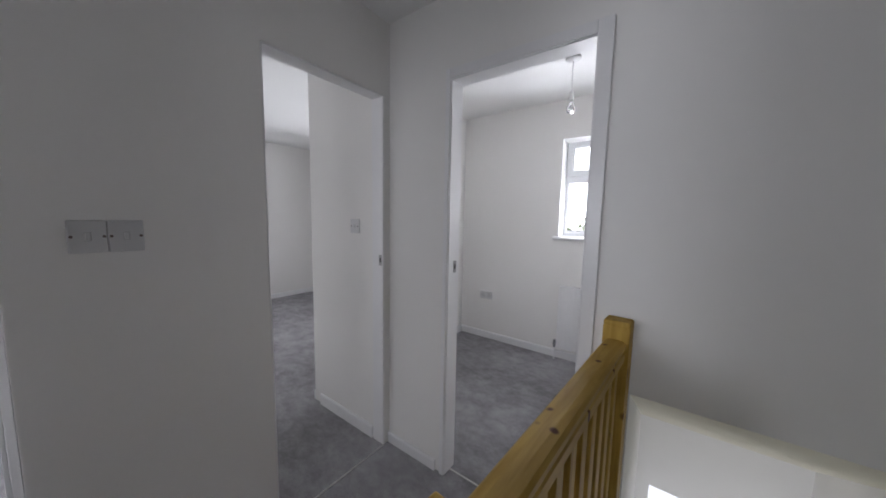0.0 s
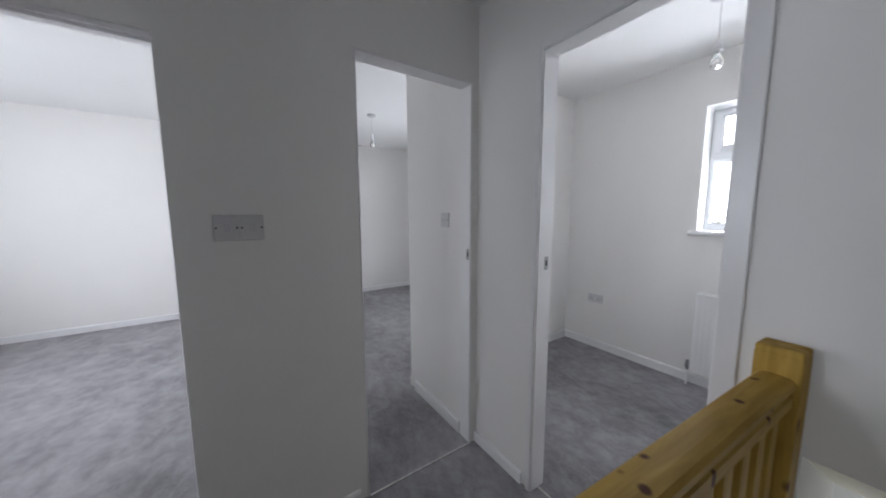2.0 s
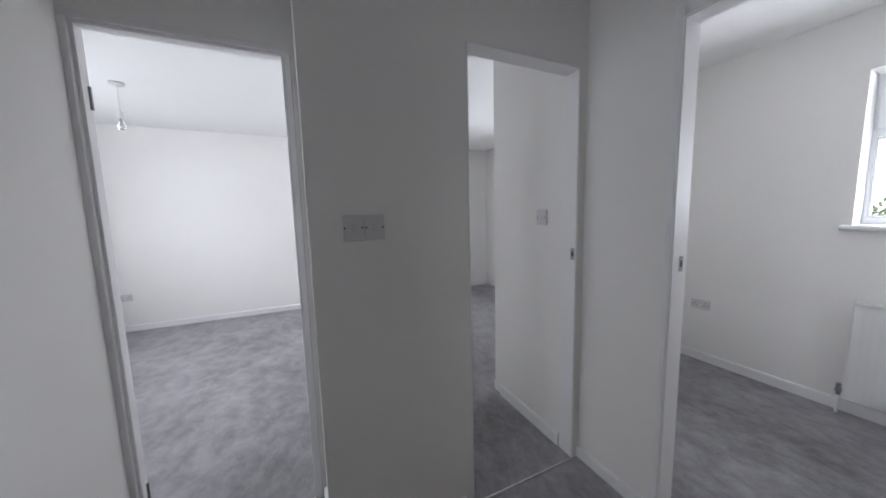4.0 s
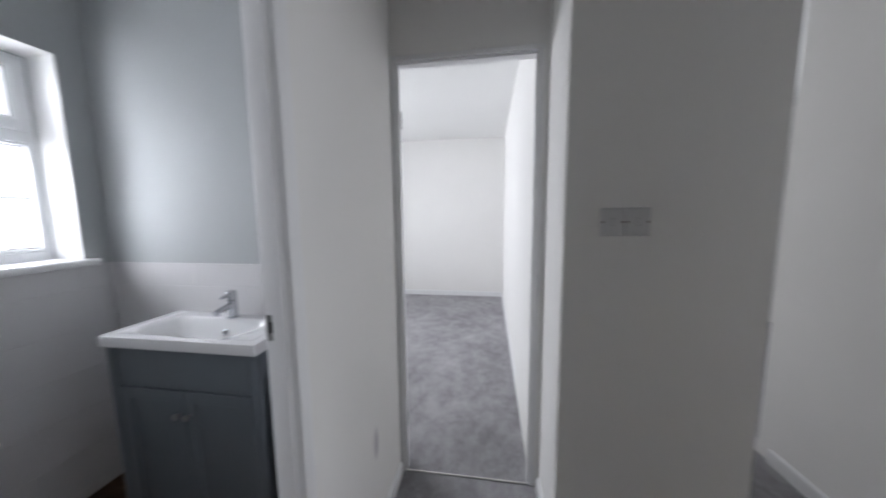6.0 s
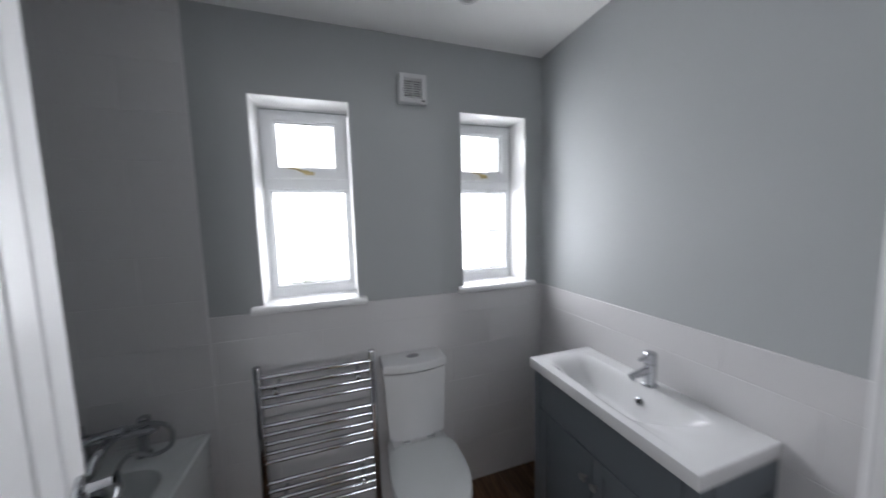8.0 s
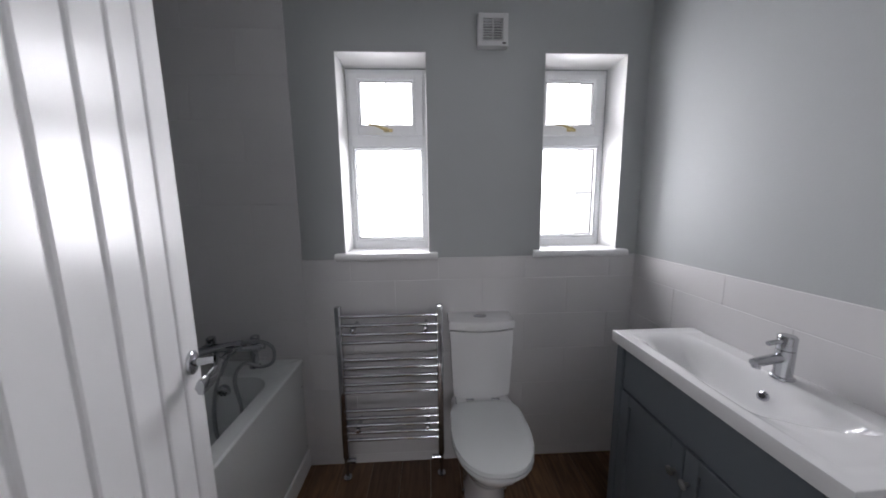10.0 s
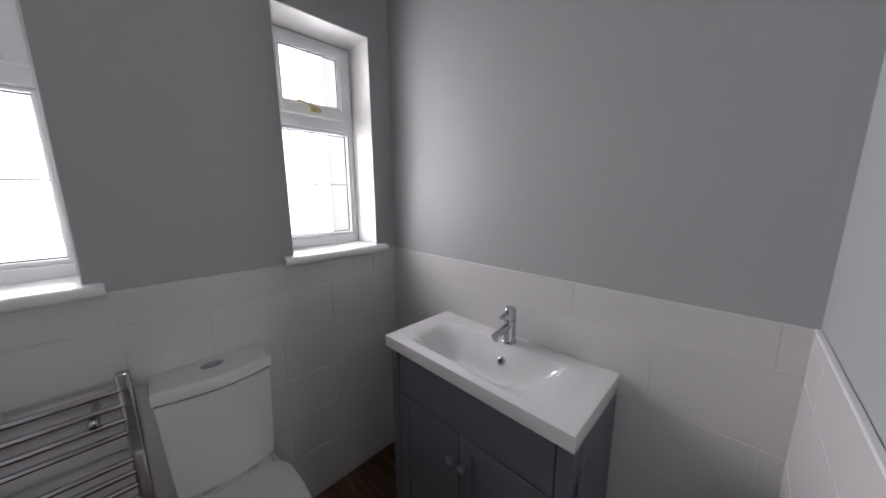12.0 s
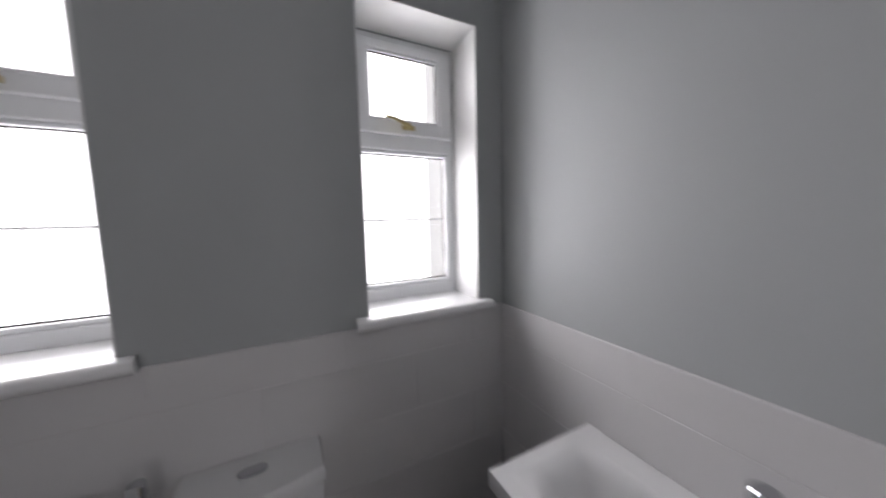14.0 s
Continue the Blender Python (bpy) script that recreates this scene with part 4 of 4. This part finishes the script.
def bath_mixer():
    ob = thing("bath_mixer_tap", "chrome bath mixer with a hand shower laid across it", "bath tap", (-1.96, -0.075, 0.60))
    for x in (-0.09, 0.09):
        bm = tube([(x, 0, 0), (x, 0, 0.005), (x, 0, 0.008), (x, 0, 0.085)], [0.025, 0.025, 0.016, 0.016], 16)
        part("leg", bm, M_CHROME, ob, "", True)
    part("body", tube([(-0.14, 0, 0.1), (-0.12, 0, 0.1), (0.12, 0, 0.1), (0.14, 0, 0.1)], [0.012, 0.021, 0.021, 0.012], 18), M_CHROME, ob, "", True)
    for x in (-0.1, 0.1):
        part("handle", tube([(x, 0, 0.115), (x, 0, 0.125), (x, 0, 0.15), (x, 0, 0.155)], [0.012, 0.02, 0.02, 0.015], 14), M_CHROME, ob, "", True)
    part("spout", tube([(0, 0, 0.09), (0, -0.05, 0.085), (0, -0.11, 0.07), (0, -0.125, 0.045)], [0.018, 0.016, 0.015, 0.014], 14), M_CHROME, ob, "", True)
    hd = tube([(0.06, -0.03, 0.135), (0.0, -0.04, 0.13), (-0.06, -0.05, 0.118), (-0.09, -0.055, 0.112), (-0.2, -0.075, 0.09), (-0.21, -0.077, 0.088)], [0.012, 0.013, 0.013, 0.02, 0.02, 0.012], 14)
    h = part("hand_shower", hd, M_CHROME, ob, "slim chrome hand shower head", True)
    part("spray_face", box(-0.205, -0.098, 0.083, -0.115, -0.088, 0.108, 0.003), M_DARK, h)
    part("cradle", tube([(0.05, 0, 0.11), (0.05, -0.02, 0.125), (0.05, -0.04, 0.14)], 0.014, 12), M_CHROME, ob, "", True)
    hose = [(0.06, -0.03, 0.135), (0.14, -0.03, 0.14), (0.2, -0.04, 0.11), (0.2, -0.05, 0.05), (0.15, -0.06, 0.03), (0.09, -0.08, 0.06), (0.06, -0.11, 0.0), (0.09, -0.13, -0.13), (0.08, -0.14, -0.25), (0.03, -0.14, -0.30), (-0.03, -0.13, -0.24), (-0.04, -0.1, -0.08), (-0.02, -0.05, 0.03), (0, -0.02, 0.085)]
    pts = []
    for i in range(len(hose) - 1):
        p0, p1, p2, p3 = (Vector(hose[min(max(k, 0), len(hose) - 1)]) for k in (i - 1, i, i + 1, i + 2))
        for s in range(6):
            t = s / 6
            pts.append(0.5 * ((2 * p1) + (p2 - p0) * t + (2 * p0 - 5 * p1 + 4 * p2 - p3) * t * t + (3 * p1 - p0 - 3 * p2 + p3) * t ** 3))
    part("hose", tube(pts, 0.0075, 10), M_RUBBER, ob, "ribbed metal shower hose", True)
    return ob


bath_mixer()


def bathroom_door():
    """The leaf stands open; local x runs from the hinge to the latch, the face seen looks along -y."""
    ob = thing("door_1", "open white boarded door with vertical grooves", "door", (BD0 - 0.004, BS + 0.018, 0), 109.0, kind="structure")
    w, t = 0.645, 0.036
    n = 7
    st = 0.007
    bw = w / n
    for k in range(n):
        bm = box(k * bw + (0 if k == 0 else st / 2), 0.0, 0.008, (k + 1) * bw - (0 if k == n - 1 else st / 2), t, DH - 0.006, 0.006, 2)
        part("board", bm, M_TRIM, ob)
    part("core", box(0.002, 0.006, 0.009, w - 0.002, t - 0.006, DH - 0.007), M_TRIM, ob)
    for side in (-1, 1):
        y = 0.0 if side < 0 else t
        bm = tube([(w - 0.055, y, 1.005), (w - 0.055, y + side * 0.006, 1.005), (w - 0.055, y + side * 0.009, 1.005)], [0.026, 0.026, 0.022], 22)
        rose = part("handle_rose", bm, M_CHROME, ob, "round chrome handle rose", True)
        lv = bmesh.new()
        add_tube(lv, [(w - 0.055, y + side * 0.008, 1.005), (w - 0.055, y + side * 0.045, 1.005)], 0.009, 12)
        ring = [(0.0, -0.011), (0.006, -0.013), (0.009, 0.0), (0.006, 0.013), (0.0, 0.011), (-0.004, 0.0)]
        rows = []
        for s in range(9):
            u = s / 8
            x = w - 0.05 - 0.115 * u
            yy = y + side * (0.046 + 0.012 * math.sin(math.pi * u))
            z = 1.005 - 0.008 * u
            k = 1.0 + 0.2 * u
            rows.append([(x, yy + side * a * k, z + b * k) for a, b in ring])
        lever = rings_mesh(rows)
        lever.verts.ensure_lookup_table()
        me = bpy.data.meshes.new("lever_tmp")
        lever.to_mesh(me)
        lever.free()
        lv.from_mesh(me)
        bpy.data.meshes.remove(me)
        bmesh.ops.recalc_face_normals(lv, faces=lv.faces)
        part("lever_handle", lv, M_CHROME, rose, "curved chrome lever handle", True)
    return ob


bathroom_door()


def extractor_fan():
    ob = thing("extractor_fan", "square white plastic extractor fan with a grille", "extractor fan", (-0.7395, 0, 2.102))
    bm = bmesh.new()
    a, g, d = 0.0665, 0.043, 0.04
    add_box(bm, -a, -d, -a, -g, -0.001, a, 0.004)
    add_box(bm, g, -d, -a, a, -0.001, a, 0.004)
    add_box(bm, -g - 0.003, -d + 0.0005, -a, g + 0.003, -0.001, -g, 0.004)
    add_box(bm, -g - 0.003, -d + 0.0005, g, g + 0.003, -0.001, a, 0.004)
    part("housing", bm, M_PLATE, ob)
    part("recess", box(-g, -0.012, -g, g, -0.008, g), M_DARK, ob)
    for k in range(8):
        z = -g + 0.0055 + k * (2 * g - 0.011) / 7
        s = part("slat", box(-g, -d + 0.004, z - 0.0021, g, -d + 0.014, z + 0.0021, 0.0006, 1), M_PLATE, ob)
    part("divider", box(-0.003, -d + 0.003, -g, 0.003, -d + 0.015, g), M_PLATE, ob)
    part("badge", box(a - 0.026, -d - 0.001, -a + 0.008, a - 0.01, -d + 0.001, -a + 0.014), M_DARK, ob)
    return ob


extractor_fan()


def downlight(x, y):
    ob = thing("downlight", "round white recessed ceiling downlight, unlit", "downlight", (x, y, BATH_C))
    part("bezel", rings_mesh([[(r * math.cos(a), r * math.sin(a), z) for a in (2 * math.pi * k / 28 for k in range(28))] for r, z in ((0.043, 0.0), (0.043, -0.004), (0.038, -0.007), (0.030, -0.005), (0.027, 0.0))], False, False), M_PLATE, ob, "", True)
    part("lamp", tube([(0, 0, 0.0), (0, 0, -0.003), (0, 0, -0.004)], [0.026, 0.026, 0.018], 20), M_STEEL, ob, "grey lamp face", True)
    return ob


downlight(-0.57, -0.32)

# ---- landing things ----


def banister():
    ob = thing("banister", "varnished knotty pine banister with square spindles", "banister", (-1.366, YW2, 0), -4.2)
    bm = box(-0.041, 0.0, -0.2, 0.041, 0.072, 1.005, 0.004)
    add_box(bm, -0.041, 0.0, 1.0, 0.041, 0.072, 1.022, 0.008, 3)
    part("newel_post", bm, M_PINE, ob)
    bm = box(-0.041, 0.93, -0.2, 0.041, 1.005, 1.005, 0.004)
    part("newel_post", bm, M_PINE, ob)
    prof = [(-0.0310, 0.893), (-0.0224, 0.893), (-0.0224, 0.905), (0.0224, 0.905), (0.0224, 0.893), (0.0310, 0.893), (0.0310, 0.918), (0.0241, 0.924), (0.0241, 0.93), (0.0327, 0.936), (0.0327, 0.95), (0.0258, 0.957), (0.0103, 0.96), (-0.0103, 0.96), (-0.0258, 0.957), (-0.0327, 0.95), (-0.0327, 0.936), (-0.0241, 0.93), (-0.0241, 0.924), (-0.0310, 0.918)]
    part("handrail", rings_mesh([[(x, y, z) for x, z in prof] for y in (0.072, 0.93)]), M_PINE_Y, ob)
    part("base_rail", box(-0.03, 0.072, 0.02, 0.03, 0.93, 0.055, 0.004), M_PINE_Y, ob)
    for k in range(10):
        y = 0.12 + k * 0.084
        part("spindle", box(-0.0205, y - 0.0205, 0.05, 0.0205, y + 0.0205, 0.9, 0.003), M_PINE, ob)
        if k < 9:
            part("fillet", box(-0.02, y + 0.021, 0.893, 0.02, y + 0.063, 0.9045), M_PINE_Y, ob)
    return ob


banister()


def switch_plate(name, label, cat, at, rz, w, h, rockers, screws, group=""):
    """A plate on a wall; local x along the wall, -y into the room."""
    ob = thing(name, label, cat, at, rz, group)
    part("plate", box(-w / 2, -0.009, -h / 2, w / 2, 0, h / 2, 0.003, 2), M_PLATE, ob)
    for x, z, rw, rh, up in rockers:
        bm = box(x - rw / 2, -0.0125, z - rh / 2, x + rw / 2, -0.0085, z + rh / 2, 0.001, 1)
        for v in bm.verts:
            if v.co.y < -0.011:
                v.co.y += 0.0022 * (1 if (v.co.z > z) == up else 0)
        part("rocker", bm, M_PLATE, ob)
        part("rocker_gap", box(x - rw / 2 - 0.0009, -0.0093, z - rh / 2 - 0.0009, x + rw / 2 + 0.0009, -0.0088, z + rh / 2 + 0.0009), M_STEEL, ob)
    for x, z in screws:
        part("screw", tube([(x, -0.009, z), (x, -0.0102, z)], 0.0038, 10), M_SCREW, ob)
    return ob


LSW = "square white plastic light switch on the wall"
switch_plate("light_switch", LSW, "light switch", (XW1, -2.264, 1.286), -90, 0.073, 0.09, [(0, 0, 0.011, 0.022, True)], [(-0.03, 0), (0.03, 0)], "landing light switches")
switch_plate("light_switch", LSW, "light switch", (XW1, -2.338, 1.286), -90, 0.073, 0.09, [(0, 0, 0.011, 0.022, False)], [(-0.03, 0), (0.03, 0)], "landing light switches")
switch_plate("light_switch", "white light switch inside the bedroom doorway", "light switch", (0.045, -3.345, 1.295), 180, 0.08, 0.085, [(0, 0, 0.011, 0.022, True)], [(-0.03, 0), (0.03, 0)])


def socket(at, rz):
    ob = switch_plate("wall_socket", "white double wall socket above the skirting", "socket", at, rz, 0.146, 0.086, [(-0.016, 0.024, 0.01, 0.015, True), (0.016, 0.024, 0.01, 0.015, True)], [(-0.06, 0), (0.06, 0)], "bedroom wall sockets")
    for cx in (-0.036, 0.036):
        for dx, dz in ((0, 0.012), (-0.011, -0.01), (0.011, -0.01)):
            part("socket_hole", box(cx + dx - 0.003, -0.0096, dz - 0.005, cx + dx + 0.003, -0.0088, dz + 0.005), M_DARK, ob)
    return ob


socket((0.128, YBS, 0.495), 180)
socket((XFAR, -0.06, 0.42), -90)


def pendant(x, y, drop):
    ob = thing("pendant_lamp", "bare clear bulb on a white ceiling flex, unlit", "pendant lamp", (x, y, ROOM_C), 0, "bare bulb pendants")
    part("ceiling_rose", tube([(0, 0, 0), (0, 0, -0.012), (0, 0, -0.022), (0, 0, -0.026)], [0.05, 0.05, 0.036, 0.01], 24), M_PLATE, ob, "", True)
    part("flex", tube([(0, 0, -0.02), (0, 0, -drop + 0.13)], 0.0033, 8), M_PLATE, ob, "", True)
    part("lamp_holder", tube([(0, 0, -drop + 0.15), (0, 0, -drop + 0.14), (0, 0, -drop + 0.115), (0, 0, -drop + 0.112), (0, 0, -drop + 0.09)], [0.008, 0.016, 0.017, 0.02, 0.02], 16), M_PLATE, ob, "", True)
    part("cap", tube([(0, 0, -drop + 0.09), (0, 0, -drop + 0.075)], 0.0125, 14), M_STEEL, ob, "", True)
    rows = []
    for r, z in ((0.012, 0.076), (0.014, 0.068), (0.022, 0.055), (0.028, 0.04), (0.03, 0.028), (0.027, 0.014), (0.018, 0.004), (0.006, 0.0005)):
        rows.append([(r * math.cos(a), r * math.sin(a), -drop + z) for a in (2 * math.pi * k / 18 for k in range(18))])
    b = part("bulb", rings_mesh(rows), M_BULB, ob, "clear glass bulb", True)
    return ob


M_BULB = material("bulb_glass", (0.9, 0.9, 0.9), 0.05, var=0.0, bump=0.0)
M_BULB.node_tree.nodes["Principled BSDF"].inputs["Transmission Weight"].default_value = 0.85
pendant(-0.868, -4.46, 0.37)
pendant(2.0, -3.65, 0.36)
pendant(2.15, -0.79, 0.37)


def panel_radiator():
    ob = thing("radiator", "white steel panel radiator under the bedroom window", "radiator", (-0.985, YBS + 0.03, 0))
    bm = bmesh.new()
    z0, z1, hw = 0.13, 0.72, 0.29
    cols = 18
    pts = []
    for k in range(cols + 1):
        x = -hw + 2 * hw * k / cols
        for dx, y in ((0.0, 0.0598), (0.3, 0.061), (0.7, 0.061)):
            xx = x + dx * 2 * hw / cols
            if xx <= hw:
                pts.append((xx, y))
    front = rings_mesh([[(x, y, z) for x, y in pts] + [(hw, 0.04, z), (-hw, 0.04, z)] for z in (z0, z0 + 0.01, z1 - 0.01, z1)])
    part("panel", front, M_TRIM, ob)
    part("back_panel", box(-hw, 0.0, z0, hw, 0.015, z1, 0.004), M_TRIM, ob)
    grille = bmesh.new()
    add_box(grille, -hw - 0.004, 0.0, z1, hw + 0.004, 0.07, z1 + 0.014, 0.004)
    part("top_grille", grille, M_TRIM, ob)
    for s in (-1, 1):
        part("side_panel", box(s * hw - 0.004 + s * 0.004, 0.001, z0 + 0.02, s * hw + 0.004 + s * 0.004, 0.064, z1, 0.002), M_TRIM, ob)
    part("pipe", tube([(hw + 0.03, 0.03, 0.0), (hw + 0.03, 0.03, 0.13)], 0.0075, 10), M_TRIM, ob, "white painted radiator pipe", True)
    vb = tube([(hw, 0.03, 0.15), (hw + 0.045, 0.03, 0.15)], 0.011, 12)
    add_tube(vb, [(hw + 0.03, 0.03, 0.12), (hw + 0.03, 0.03, 0.165), (hw + 0.03, 0.03, 0.195)], [0.011, 0.014, 0.012], 12)
    part("valve", vb, M_CHROME, ob, "small chrome radiator valve", True)
    return ob


panel_radiator()


# ---- greenery outside ----
def shrub(x, y, z, r, seed, n=420):
    rg = random.Random(seed)
    ob = thing("tree", "leafy green tree outside the bedroom window", "tree", (x, y, -2.75))
    part("trunk", tube([(0, 0, 0), (0.03, 0.02, 1.2), (0.0, 0.05, z + 2.4), (0.05, 0.0, z + 2.75)], [0.12, 0.09, 0.06, 0.03], 10), M_BARK, ob)
    for k in range(7):
        a = k * 0.9
        part("limb", tube([(0, 0, z + 1.6 + 0.12 * k), (0.4 * r * math.cos(a), 0.4 * r * math.sin(a), z + 2.2 + 0.15 * k), (0.8 * r * math.cos(a), 0.8 * r * math.sin(a), z + 2.5 + 0.2 * k)], [0.045, 0.03, 0.012], 7), M_BARK, ob)
    bm = bmesh.new()
    for _ in range(n * 6):
        d = Vector((rg.gauss(0, 1), rg.gauss(0, 1), rg.gauss(0, 1))).normalized()
        c = Vector((0, 0, z + 2.75)) + d * r * (0.35 + 0.65 * rg.random() ** 0.5) * (0.8 + 0.35 * noise.noise(d * 2.3))
        s = 0.05 + 0.05 * rg.random()
        u = Vector((rg.gauss(0, 1), rg.gauss(0, 1), rg.gauss(0, 1))).normalized()
        w = u.cross(d if abs(u.dot(d)) < 0.95 else Vector((0, 0, 1))).normalized()
        vs = [bm.verts.new(c + q) for q in (u * s, w * s * 0.45, -u * s, -w * s * 0.45)]
        bm.faces.new(vs)
    part("crown", bm, M_LEAF, ob, "dense small green leaves")
    return ob


M_BARK = material("bark", (0.12, 0.09, 0.06), 0.9, var=0.2, var_scale=15, bump=0.6, bump_scale=40)
M_LEAF = material("leaf", (0.16, 0.21, 0.06), 0.6, var=0.3, var_scale=5, second=(0.08, 0.12, 0.03), bump=0.0)
shrub(-1.6, -11.0, 0.0, 1.5, 3)
shrub(0.7, -11.5, 0.25, 1.35, 5)
shrub(-1.9, 6.0, -0.7, 1.1, 9)

# ---- tiles and planks, last ----
# east wall: local x runs from the north corner to the south
tile_field("tiles_east", "large glossy white wall tiles in brick bond", (0, 0, 0), -90, -BS, TOP, 0.372)
tile_field("tiles_north", "large glossy white wall tiles below the windows", (-1.645, 0, 0), 0, 1.645 - TT, TOP, 0.2)
tile_field("tiles_bath", "large glossy white wall tiles to the ceiling over the bath", (BX0, 0, 0), 0, -1.645 - BX0 - 0.001, BATH_C - 0.002, 0.1)
tile_field("tiles_south", "large glossy white wall tiles beside the door", (-TT, BS, 0), 180, -BD1 - 0.032 - TT, TOP, 0.3)
trim_bm = bmesh.new()
add_box(trim_bm, BD1 + 0.033, BS + 0.0005, TOP, -0.0105, BS + 0.010, TOP + 0.005, 0.0015, 1)
tagged(part("trim", trim_bm, M_TRIM), "thin white edging along the top of the tiles", "tile trim", kind="structure")

plank_w, plank_l = 0.15, 0.92
planks = bpy.data.objects["floor_bath"]
pm = {}
rng = random.Random(4)
px = BX0
while px < 0:
    w = min(plank_w, -px)
    y = BS - 0.02 - rng.random() * plank_l
    while y < 0:
        ya, yb = max(y, BS - 0.034), min(y + plank_l, 0)
        y += plank_l
        if yb - ya < 0.01 or px + w < -1.72:
            continue
        key = (round(w, 3), round(yb - ya, 3))
        if key not in pm:
            bm = box(0.0006, 0.0006, -0.0075, w - 0.0006, yb - ya - 0.0006, 0.0, 0.0012, 1)
            pm[key] = mesh_from("plank", bm, M_PLANK)
        p = new("plank", pm[key])
        p.parent = planks
        p.location = (px, ya, 0)
    px += plank_w
